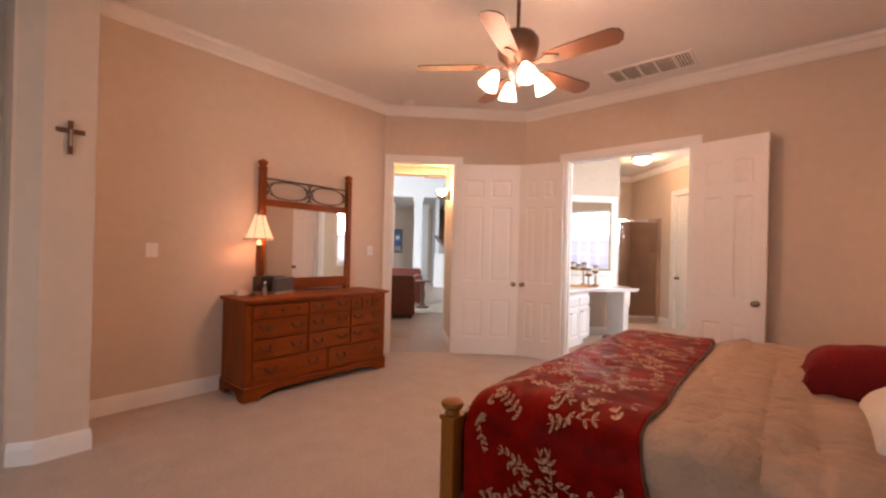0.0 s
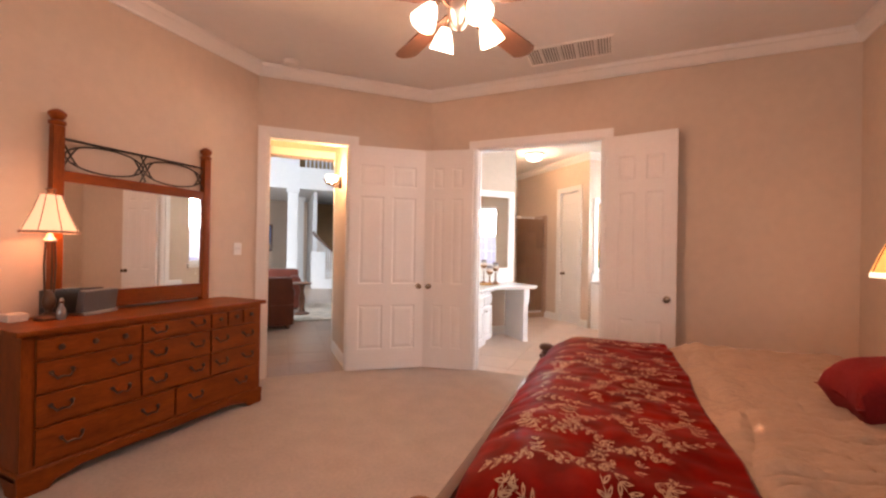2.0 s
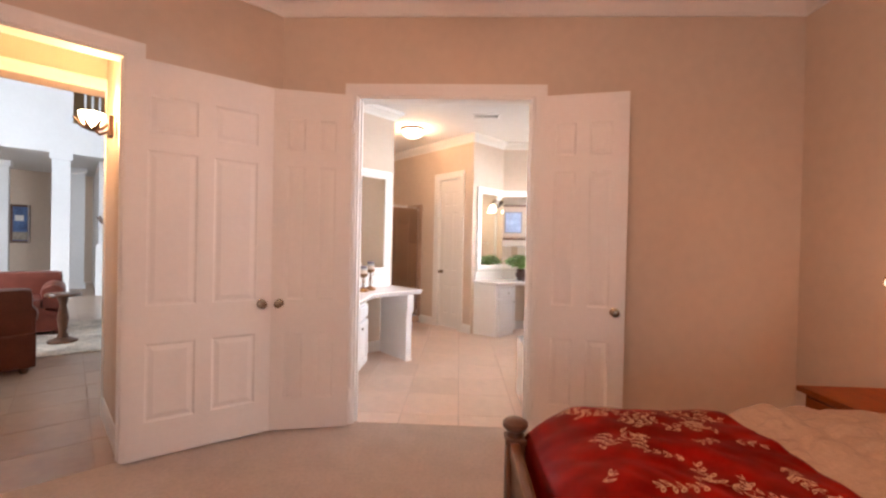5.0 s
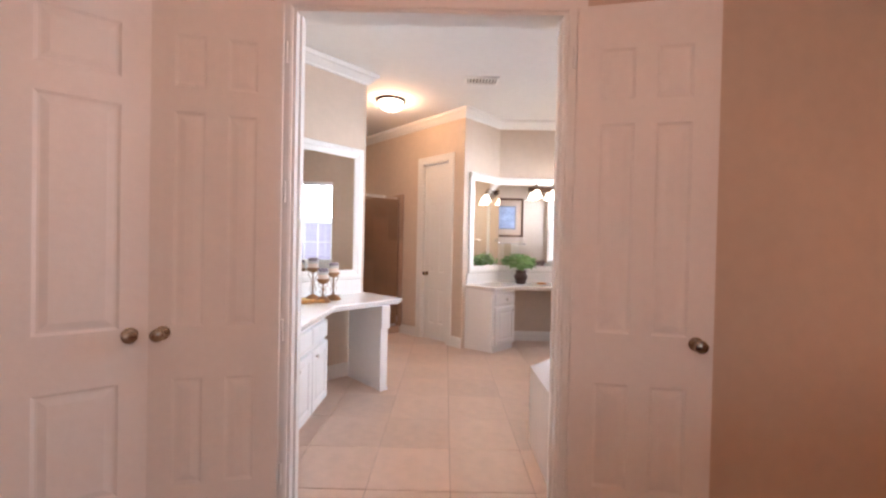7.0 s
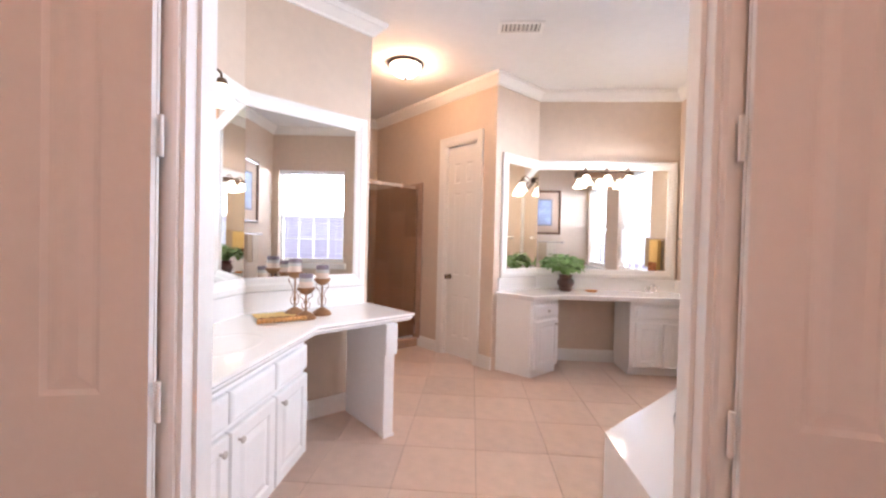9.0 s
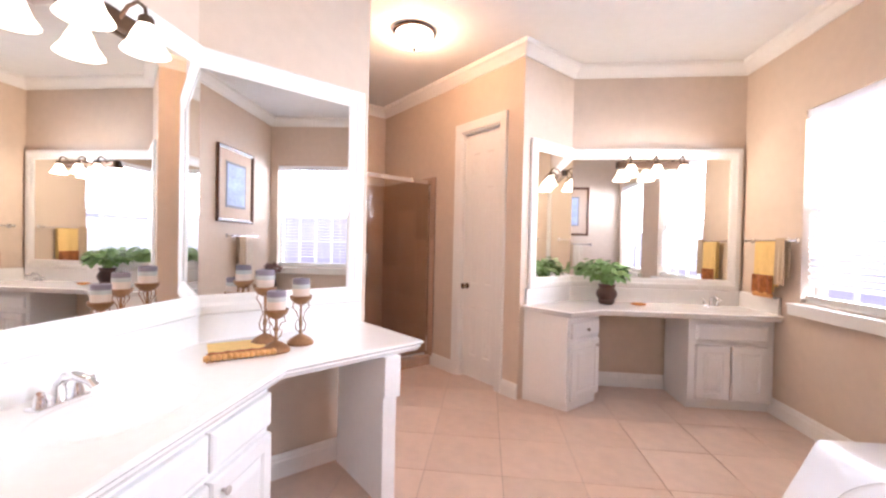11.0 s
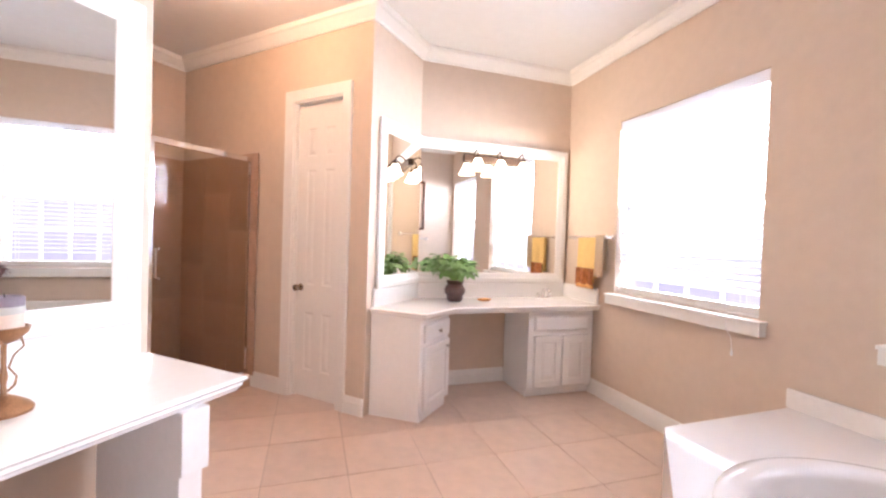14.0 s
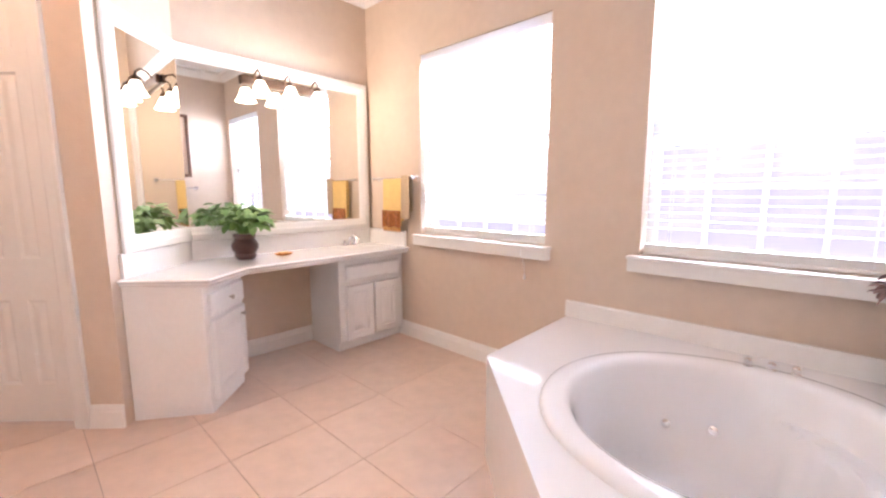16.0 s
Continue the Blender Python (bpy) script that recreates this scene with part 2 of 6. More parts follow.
def casing(p, q, s0, s1, top, sides=(1, -1), thick=0.12, name="trim_casing"):
    """Mouldings round a door opening on one or both faces of a wall, and the jamb lining between them."""
    m = frame_of(p, q)
    bm = bmesh.new()
    line = [(s0, 0), (s0, top), (s1, top), (s1, 0)]
    if 1 in sides:
        sweep(bm, line, CASE, m)
    if -1 in sides:
        sweep(bm, line, [(o, -thick - h) for o, h in CASE], m)
    j = 0.014
    box(bm, s0, s0 + j, 0, top, -thick - 0.001, 0.001, m=m)
    box(bm, s1 - j, s1, 0, top, -thick - 0.001, 0.001, m=m)
    box(bm, s0 + j, s1 - j, top - j, top, -thick - 0.001, 0.001, m=m)
    box(bm, s0 + j, s0 + j + 0.012, 0, top - j, -0.075, -0.04, m=m)
    box(bm, s1 - j - 0.012, s1 - j, 0, top - j, -0.075, -0.04, m=m)
    return solid(name, bm, WHITE, "white painted door casing", "door casing", "structure")


def knob(parent, w, z, t, side):
    """A turned metal knob with its rose, on both faces."""
    k = part("door_handle", lathe(bmesh.new(), [(0.031, 0), (0.031, 0.006), (0.022, 0.010), (0.012, 0.014), (0.011, 0.032), (0.022, 0.040), (0.029, 0.052), (0.027, 0.064), (0.014, 0.070)], 16,
             Matrix.Translation((w, 0 if side < 0 else t, z)) @ Matrix.Rotation(radians(90 * (1 if side < 0 else -1)), 4, "X")), KNOBMETAL, parent, "aged dark metal knob", True)
    return k


def door_leaf(name, w, h, m, label, knob_x, hinge_x=None):
    """A six-panel door: x across, y through, z up, standing on its lower edge."""
    t = 0.036
    d = part(name, B(0.002, w - 0.002, 0.0105, t - 0.0105, 0, h), WHITE, None, label)
    tagged(d, "", "door", "", "structure")
    d.matrix_basis = m
    st = 0.105
    mid = 0.09
    rows = [(0.22, 0.70), (0.93, 1.88), (1.99, h - 0.20)]
    bm = bmesh.new()
    for y0, y1 in ((0, 0.011), (t - 0.011, t)):
        box(bm, 0, st, y0, y1, 0, h)
        box(bm, w - st, w, y0, y1, 0, h)
        zs = [0] + [v for r in rows for v in r] + [h]
        for a, b in zip(zs[::2], zs[1::2]):
            box(bm, st, w - st, y0, y1, a, b)
        for a, b in rows:
            box(bm, (w - mid) / 2, (w + mid) / 2, y0, y1, a, b)
    part("stiles_and_rails", bm, WHITE, d)
    pw = (w - 2 * st - mid) / 2
    for a, b in rows:
        for x in (st, (w + mid) / 2):
            bm = bmesh.new()
            for y, sgn in ((0.0105, -1), (t - 0.0105, 1)):
                vs = []
                for ins, dep in ((0.0, 0.0095), (0.012, 0.0035), (0.020, 0.0035), (0.046, 0.009)):
                    vs.append([bm.verts.new((xx, y + sgn * dep, zz)) for xx, zz in ((x + ins, a + ins), (x + pw - ins, a + ins), (x + pw - ins, b - ins), (x + ins, b - ins))])
                for u, v in zip(vs, vs[1:]):
                    for i in range(4):
                        bm.faces.new((u[i], u[(i + 1) % 4], v[(i + 1) % 4], v[i]))
                bm.faces.new(vs[-1])
            part("panel", bm, WHITE, d)
    if knob_x is not None:
        knob(d, knob_x, 0.905, t, -1)
        knob(d, knob_x, 0.905, t, 1)
    if hinge_x is not None:
        for z in (0.22, 0.9, 1.55, 2.2):
            part("hinge", lathe(bmesh.new(), [(0.007, z - 0.05), (0.007, z + 0.05)], 10, Matrix.Translation((hinge_x, t / 2, 0))), WHITE, d, "painted hinge")
    return d


# ---------------- bedroom shell ----------------
CZ = 3.14   # bedroom ceiling
BZ = 3.06   # bathroom ceiling
XW, YB, XE, YS = -3.66, 5.24, 1.42, -2.3
HA, HB = (-3.66, 3.94), (-2.36, 5.24)
BD0, BD1 = -1.79, -0.485     # bathroom doorway
wall("wall_bath_side", (XE, YB), HB, CZ, [(XE - BD1, XE - BD0, 0, 2.445)])
wall("wall_hall_side", HB, HA, CZ, [(0.925, 1.745, 0, 2.445)])
wall("wall_west", HA, (XW, 1.03), CZ)
solid("wall_pier", prism(bmesh.new(), [(-3.08, 1.03), (-3.68, 1.03), (-3.68, 0.66), (-3.145, 0.66), (-3.145, 0.675), (-3.08, 0.785)], 0, CZ), WALL, "beige painted plaster wall pier", "wall", "structure")
wall("wall_sitting_side", (-4.6, 0.72), (-4.6, YS), CZ)
wall("wall_sitting_end", (-3.69, 0.66), (-4.6, 0.66), CZ, thick=0.1)
wall("wall_south", (-4.6, YS), (XE, YS), CZ, [(2.8, 5.2, 0.75, 2.45)])
wall("wall_east", (XE, YS), (XE, YB), CZ)
solid("ceiling", B(-4.72, XE + 0.12, YS - 0.12, 5.30, CZ, CZ + 0.1), CEIL, "pale textured bedroom ceiling", "ceiling", "structure")
bm = bmesh.new()
prism(bm, [(-4.72, YS - 0.12), (XE + 0.12, YS - 0.12), (XE + 0.12, YB + 0.03), (HB[0] - 0.02, YB + 0.03), (XW - 0.03, HA[1] + 0.0), (XW - 0.12, 1.0), (-4.72, 1.0)], -0.1, 0.0)
solid("floor", bm, CARPET, "pale beige wall-to-wall carpet", "carpet", "structure")
crown([(XE, YB), HB, HA, (XW, 1.03), (-3.08, 1.03), (-3.08, 0.785), (-3.145, 0.675)], CZ)
crown([(XE, YS), (XE, YB)], CZ)
hd = Vector((-1, -1)).normalized()
hp = lambda s: (HB[0] + hd.x * s, HB[1] + hd.y * s)
baseboard([(XE, YS + 0.1), (XE, YB), (BD1 + 0.092, YB)])
baseboard([(BD0 - 0.092, YB), HB, hp(0.83)])
baseboard([HA, (XW, 1.03), (-3.08, 1.03), (-3.08, 0.785), (-3.145, 0.675)])
casing((XE, YB), HB, XE - BD1, XE - BD0, 2.445)
casing(HB, HA, 0.925, 1.745, 2.445)
# leaves, each folded back and standing a little off the wall
def leaf_pose(hinge, end):
    d = Vector((end[0] - hinge[0], end[1] - hinge[1]))
    a = math.atan2(d.y, d.x)
    return Matrix.Translation((hinge[0], hinge[1], 0.012)) @ Matrix.Rotation(a, 4, "Z"), d.length
m, w = leaf_pose((BD0 - 0.03, YB - 0.032), (-2.355, 5.085))
door_leaf("door_1", w, 2.42, m, "white six-panel bathroom door leaf folded open", w - 0.07, -0.012)
m, w = leaf_pose((BD1 + 0.03, YB - 0.068), (0.13, 5.06))
door_leaf("door_2", w, 2.42, m, "white six-panel bathroom door leaf folded open", w - 0.07, -0.012)
m, w = leaf_pose((-3.005, 4.575), (-2.352, 5.085))
m = m @ Matrix.Translation((0, -0.036, 0))
door_leaf("door_3", w, 2.42, m, "white six-panel hall door folded open against the wall", w - 0.07)

# ---------------- bathroom shell ----------------
YN = YB + 0.12
K1 = (-2.54, 6.80)            # bend of the near vanity wall
K2 = (-1.890, 7.497)            # free end of that wall
A1, A2 = (-0.82, 8.48), (-0.31, 8.99)   # outer and inner corner of the far angled wall
XB, YF = 1.25, 8.99
W1, W2, WZ = (7.09, 8.27), (5.46, 6.50), (0.945, 2.40)
wall("wall_bath_east", (XB, YN), (XB, YF), BZ, [(W2[0] - YN, W2[1] - YN, *WZ), (W1[0] - YN, W1[1] - YN, *WZ)], thick=0.16)
wall("wall_bath_north", (XB, YF), A2, BZ)
wall("wall_bath_angle", A2, A1, BZ)
wcd = Vector((-1, 1)).normalized()
SH = (-2.47, 10.17)
wall("wall_closet_side", A1, SH, BZ, [(0.27, 0.80, 0, 2.45)])
wall("wall_shower_back", SH, (-4.2, 8.44), BZ)
wall("wall_passage", (-3.1, 8.72), K2, BZ)
wall("wall_bath_free_end", K2, K1, BZ, thick=0.115)
wall("wall_bath_west", K1, (-2.54, YN), BZ)
wall("wall_bath_south", (-2.54, YN), (XB, YN), BZ, [(BD0 + 2.54, BD1 + 2.54, 0, 2.445)], thick=0.004)
solid("ceiling", B(-4.5, XB + 0.12, 5.30, 10.6, BZ, BZ + 0.1), CEIL, "white textured bathroom ceiling", "ceiling", "structure")
solid("floor", B(-4.5, XB + 0.1, YB + 0.03, 10.6, -0.1, -0.004), GROUT, "grout bed under the bathroom floor tiles", "floor", "structure")
crown([(-2.54, YN), (XB, YN), (XB, YF), A2, A1, SH, (-4.2, 8.44)], BZ)
crown([(-3.1, 8.72), K2, K1, (-2.54, YN)], BZ)
wp = lambda s: (A1[0] + wcd.x * s, A1[1] + wcd.y * s)
baseboard([(XB, 6.92), (XB, YF), (A2[0] + 0.1, YF)])
baseboard([A1, wp(0.18)])
baseboard([wp(0.89), wp(1.27)])
baseboard([(-1.93, 7.41), (-2.36, 6.98)])
casing(A1, SH, 0.27, 0.80, 2.45, sides=(1,))
a = math.atan2(wcd.y, wcd.x)
door_leaf("door_4", 0.50, 2.42, Matrix.Translation((wp(0.285)[0] + 0.085 * 0.707, wp(0.285)[1] + 0.085 * 0.707, 0.012)) @ Matrix.Rotation(a, 4, "Z") , "white six-panel closet door, shut", 0.44)

# ---------------- bathroom windows ----------------
SKYGLOW = material("overcast_sky", (0.9, 0.93, 1.0), 1.0, emit=5.0, emit_colour=(0.93, 0.95, 1.0), vary=0.0)
# daylight on the neighbouring wall is put in as lilac emission over near-black
FENCEGLOW = material("glowing_neighbour_wall", (0.03, 0.025, 0.035), 0.9, emit=0.80, emit_colour=(0.78, 0.71, 1.0), vary=0.15, scale=6)
BLIND = material("white_blind", (0.88, 0.88, 0.90), 0.5, vary=0.02, scale=5)
bt = BLIND.node_tree
tl = bt.nodes.new("ShaderNodeBsdfTranslucent")
tl.inputs[0].default_value = (0.9, 0.9, 0.93, 1)
mx = bt.nodes.new("ShaderNodeMixShader")
mx.inputs[0].default_value = 0.3
bt.links.new(bt.nodes["Principled BSDF"].outputs[0], mx.inputs[1])
bt.links.new(tl.outputs[0], mx.inputs[2])
bt.links.new(mx.outputs[0], bt.nodes["Material Output"].inputs[0])


def window(name, y0, y1, z0, z1, tilt):
    w = thing(name, "white framed window with half-open white blinds", "window", pose(XB, 0, 0))
    tagged(w, "", "", "", "structure")
    bm = bmesh.new()
    t = 0.045
    for a, b, c, d in ((y0, y0 + t, z0, z1), (y1 - t, y1, z0, z1), (y0 + t, y1 - t, z0, z0 + t), (y0 + t, y1 - t, z1 - t, z1)):
        box(bm, 0.10, 0.15, a, b, c, d, 0.004)
    box(bm, 0.105, 0.14, y0 + t, y1 - t, (z0 + z1) / 2 - 0.02, (z0 + z1) / 2 + 0.02)
    part("window_frame", bm, WHITE, w)
    zm = (z0 + z1) / 2
    for a, b in ((z0 + t, zm - 0.02), (zm + 0.02, z1 - t)):
        p = part("pane", B(0.120, 0.124, y0 + t, y1 - t, a, b), GLASS, w, "clear glass pane")
        p.visible_shadow = False
        for k in (1, 2, 3):
            yy = y0 + t + (y1 - y0 - 2 * t) * k / 4
            part("glazing_bar", B(0.112, 0.132, yy - 0.011, yy + 0.011, a, b), WHITE, w)
        part("glazing_bar", B(0.113, 0.131, y0 + t, y1 - t, (a + b) / 2 - 0.011, (a + b) / 2 + 0.011), WHITE, w)
    sill = bmesh.new()
    box(sill, -0.068, 0.10, y0 - 0.050, y1 + 0.050, z0 - 0.022, z0 - 0.002, 0.006)
    box(sill, -0.060, -0.001, y0 - 0.044, y1 + 0.044, z0 - 0.090, z0 - 0.022, 0.006)
    part("window_sill", sill, WHITE, w, "white painted boxed sill")
    # the blind hangs in the reveal
    b = thing("window_blind", "white horizontal slat blind, lowered and half open", "blind", pose(XB + 0.055, (y0 + y1) / 2, z1))
    part("headrail", B(-0.03, 0.03, y0 - (y0 + y1) / 2 + 0.006, (y1 - y0) / 2 - 0.006, -0.05, -0.002, 0.004), BLIND, b)
    part("valance", B(-0.048, -0.034, y0 - (y0 + y1) / 2 + 0.003, (y1 - y0) / 2 - 0.003, -0.075, -0.002, 0.004), BLIND, b)
    H = z1 - z0
    n = int((H - 0.20) / 0.043)
    hw = (y1 - y0) / 2 - 0.012
    sb = bmesh.new()
    prof = [(-0.024, -0.0015), (0, 0.0015), (0.024, -0.0015), (0.024, 0.0008), (0, 0.0038), (-0.024, 0.0008)]
    lo = [sb.verts.new((x, -hw, z)) for x, z in prof]
    hi = [sb.verts.new((x, hw, z)) for x, z in prof]
    sb.faces.new(lo[::-1]); sb.faces.new(hi)
    for i in range(6):
        sb.faces.new((lo[i], lo[(i + 1) % 6], hi[(i + 1) % 6], hi[i]))
    me = mesh_of("slat", sb, BLIND)
    for i in range(n):
        o = new("slat", me)
        o.parent = b
        z = -0.10 - 0.043 * i
        o.matrix_basis = Matrix.Translation((0, 0, z)) @ Matrix.Rotation(radians(tilt if i > n * 0.58 else 5), 4, "Y")
    part("bottom_rail", B(-0.026, 0.026, -hw, hw, -H + 0.004, -H + 0.026, 0.004), WHITE, b)
    for i in range(5):
        part("stacked_slat", B(-0.025, 0.025, -hw, hw, -H + 0.028 + 0.0075 * i, -H + 0.0335 + 0.0075 * i, 0.0015), WHITE, b)
    for yy in (-hw + 0.12, hw - 0.12):
        part("cord", tube(bmesh.new(), [(0.028, yy, -0.05), (0.028, yy, -H + 0.03)], 0.0016, 5), BLIND, b)
        part("cord", tube(bmesh.new(), [(-0.028, yy, -0.05), (-0.028, yy, -H + 0.03)], 0.0016, 5), BLIND, b)
    return w


cd_ = thing("blind_cord", "white blind cord hanging below the window sill", "cord", pose(XB - 0.012, 7.22, 0.93))
part("string", tube(bmesh.new(), [(-0.07, 0, 0.0), (-0.072, 0.002, -0.05), (-0.02, 0.003, -0.12), (-0.012, 0.002, -0.2)], 0.002, 6), BLIND, cd_)
part("tassel", lathe(bmesh.new(), [(0.003, 0), (0.008, -0.02), (0.007, -0.035), (0.002, -0.04)][::-1], 10, Matrix.Translation((-0.012, 0.002, -0.19))), BLIND, cd_, "", True)
window("window_1", *W1, *WZ, 50)
window("window_2", *W2, *WZ, 2)
solid("ground", B(1.45, 60, -40, 80, -0.7, -0.6), material("lawn", (0.10, 0.13, 0.05), 0.95, vary=0.3, scale=1.5), "grass outside the windows", "ground", "structure")
solid("backdrop", B(3.6, 3.65, -6.0, 40.0, 1.75, 14.0), SKYGLOW, "bright overcast sky outside the windows", "sky", "structure")
# lower backdrop glows by itself in place of a daylit wall
solid("backdrop", B(3.4, 3.45, -6.0, 40.0, -0.6, 1.76), FENCEGLOW, "glowing lilac backdrop for the daylit neighbouring wall outside the windows", "garden wall", "structure")

# ---------------- floor tiles ----------------
TS = 0.457
tm = B(0.0018, TS - 0.0018, 0.0018, TS - 0.0018, -0.004, 0.0)
tile_mesh = mesh_of("tile", tm, TILE)
bath_floor = bpy.data.objects["floor.001"]


def inside(poly, x, y):
    c = False
    for (x0, y0), (x1, y1) in zip(poly, poly[1:] + poly[:1]):
        if (y0 > y) != (y1 > y) and x < (x1 - x0) * (y - y0) / (y1 - y0) + x0:
            c = not c
    return c


# ---------------- near vanity ----------------
def cabinet_door(parent, name, w, h, m, knob_at):
    """A painted door with a raised frame and a bevelled field; x across, z up, y towards the room negative."""
    d = part(name, B(0, w, -0.010, 0.010, 0, h, 0.003), CABWHITE, parent, "", m=m)
    f = 0.055
    bm = bmesh.new()
    if h > 0.2:
        vs = []
        for ins, y in ((0, -0.010), (0.006, -0.019), (f, -0.019), (f + 0.012, -0.011), (f + 0.012, -0.010), (f + 0.020, -0.011), (f + 0.045, -0.018)):
            vs.append([bm.verts.new((xx, y, zz)) for xx, zz in ((ins, ins), (w - ins, ins), (w - ins, h - ins), (ins, h - ins))])
    else:
        vs = []
        for ins, y in ((0, -0.010), (0.006, -0.015), (0.018, -0.019)):
            vs.append([bm.verts.new((xx, y, zz)) for xx, zz in ((ins, ins), (w - ins, ins), (w - ins, h - ins), (ins, h - ins))])
    for u, v in zip(vs, vs[1:]):
        for i in range(4):
            bm.faces.new((u[i], u[(i + 1) % 4], v[(i + 1) % 4], v[i]))
    bm.faces.new(vs[-1])
    part("front_panel", bm, CABWHITE, d)
    if knob_at:
        part("knob", lathe(bmesh.new(), [(0.006, 0), (0.006, 0.012), (0.014, 0.018), (0.015, 0.024), (0.008, 0.029)], 12,
             Matrix.Translation((knob_at[0], -0.018, knob_at[1])) @ Matrix.Rotation(radians(90), 4, "X")), NICKEL, d, "small metal knob", True)
    return d


CT = 0.82          # counter height


def counter(name, outline, front, label, m=None):
    """A moulded slab: the outline polygon, with a stepped nosing along the front line (slab on its left)."""
    c = thing(name, label, "countertop")
    part("slab", prism(bmesh.new(), outline, CT - 0.032, CT), COUNTER, c)
    nose = [(0.004, CT), (-0.012, CT - 0.002), (-0.018, CT - 0.010), (-0.012, CT - 0.018), (-0.004, CT - 0.022), (-0.004, CT - 0.034), (0.004, CT - 0.040), (0.010, CT - 0.052), (0.026, CT - 0.052), (0.026, CT - 0.0325)]
    part("nosing", sweep(bmesh.new(), front, nose), COUNTER, c, "", True)
    return c


FB = (-1.925, 6.52)
TIP = (-1.455, 7.075)
END = (-1.898, 7.485)
c1 = counter("vanity_countertop", [(-2.535, YN + 0.005), (-1.925, YN + 0.005), FB, TIP, END, (-2.535, 6.805)], [END, TIP, FB, (-1.925, YN + 0.01)][::-1],
             "white moulded marble vanity top with bent front")
part("backsplash", sweep(bmesh.new(), [(-1.915, 7.468), (-2.537, 6.803), (-2.537, YN + 0.006)], [(0, CT), (0.02, CT), (0.02, CT + 0.13), (0.012, CT + 0.14), (0, CT + 0.14)]), COUNTER, c1)
# basin and tap
bs = lathe(bmesh.new(), [(0.225, 0.0005), (0.215, 0.002), (0.20, 0.0015), (0.17, 0.0008), (0.165, -0.004)], 32, Matrix.Translation((-2.20, 6.05, CT)) @ Matrix.Diagonal((0.8, 1.05, 1, 1)), False)
part("basin_rim", bs, COUNTER, c1, "", True)


def faucet(m):
    f = thing("faucet", "chrome vanity faucet with two cross handles on the countertop", "faucet", m)
    part("base_plate", B(-0.025, 0.025, -0.08, 0.08, 0, 0.012, 0.005), CHROME, f)
    part("spout", tube(bmesh.new(), [(0, 0, 0.01), (0, 0, 0.06), (0.02, 0, 0.085), (0.06, 0, 0.09), (0.11, 0, 0.075), (0.125, 0, 0.06)], [0.018, 0.016, 0.016, 0.015, 0.013, 0.012], 12), CHROME, f, "", True)
    for y in (-0.055, 0.055):
        h = part("tap_handle", lathe(bmesh.new(), [(0.019, 0.01), (0.016, 0.03), (0.012, 0.045), (0.012, 0.052), (0.006, 0.056)], 12, Matrix.Translation((0, y, 0))), CHROME, f, "", True)
        part("lever", tube(bmesh.new(), [(-0.01, y, 0.052), (0.03, y * 1.5, 0.062)], 0.006, 8), CHROME, h, "", True)
    return f


faucet(pose(-2.41, 6.05, CT))

cab = thing("vanity_cabinet", "white painted vanity cabinet with doors and drawers", "cabinet")
part("body", prism(bmesh.new(), [(-2.53, YN + 0.01), (-1.99, YN + 0.01), (-1.99, 6.505), (-2.37, 6.80), (-2.53, 6.74)], 0.09, CT - 0.033), CABWHITE, cab)
part("toe_kick", B(-2.53, -2.05, YN + 0.01, 6.49, 0, 0.09), CABWHITE, cab)
mm = lambda y, z: Matrix.Translation((-1.979, y, z)) @ Matrix.Rotation(radians(90), 4, "Z")
y = YN + 0.03
for w, kx in ((0.36, 0.30), (0.36, 0.05), (0.36, 0.05)):
    cabinet_door(cab, "door", w, 0.45, mm(y, 0.11), (kx, 0.40))
    cabinet_door(cab, "drawer", w, 0.13, mm(y, 0.59), None)
    y += w + 0.012
pl = thing("counter_support", "white painted end panel under the vanity top", "panel")
u = Vector((1, -1)).normalized()
pm = frame_of((-1.965, 7.325), (-1.965 + u.x, 7.325 + u.y))
part("panel", box(bmesh.new(), 0.0, 0.50, 0.0, CT - 0.053, -0.03, 0.03, m=pm), CABWHITE, pl)
part("post", box(bmesh.new(), 0.50, 0.545, 0.02, 0.56, -0.038, 0.038, 0.004, m=pm), CABWHITE, pl)
part("corbel", box(bmesh.new(), 0.50, 0.57, 0.56, CT - 0.053, -0.045, 0.045, 0.006, m=pm), CABWHITE, pl)
part("foot", box(bmesh.new(), 0.49, 0.555, 0.0, 0.02, -0.042, 0.042, 0.004, m=pm), CABWHITE, pl)

# ---------------- mirrors ----------------


def bent_mirror(name, a, bend, b, z0, z1, label):
    """One frame round two panes that meet at a bend of the wall; the room lies to the left of a, bend, b."""
    mi = thing(name, label, "mirror")
    for p, q, which in ((a, bend, 0), (bend, b, 1)):
        m = frame_of(p, q)
        L = (Vector(q) - Vector(p)).length
        part("pane", box(bmesh.new(), 0, L, z0, z1, 0.004, 0.010, m=m), MIRROR, mi, "silvered mirror pane")
        f = 0.10
        bm = bmesh.new()
        pr = [(0, 0.011), (0, 0.024), (0.010, 0.034), (0.045, 0.036), (0.06, 0.028), (0.085, 0.022), (f, 0.014), (f, 0.011)]
        if which == 0:
            sweep(bm, [(L, z1), (0, z1), (0, z0), (L, z0)], pr, m)
        else:
            sweep(bm, [(0, z0), (L, z0), (L, z1), (0, z1)], pr, m)
        part("frame", bm, WHITE, mi, "white moulded frame")
    return mi


bent_mirror("vanity_mirror", (-1.918, 7.465), (-2.537, 6.803), (-2.537, YN + 0.06), 0.955, 2.275, "bent wall mirror in a wide white frame")
bent_mirror("vanity_mirror", (1.22, YF - 0.003), (A2[0], YF - 0.003), (-0.755, 8.545), 0.955, 2.275, "bent wall mirror in a wide white frame")

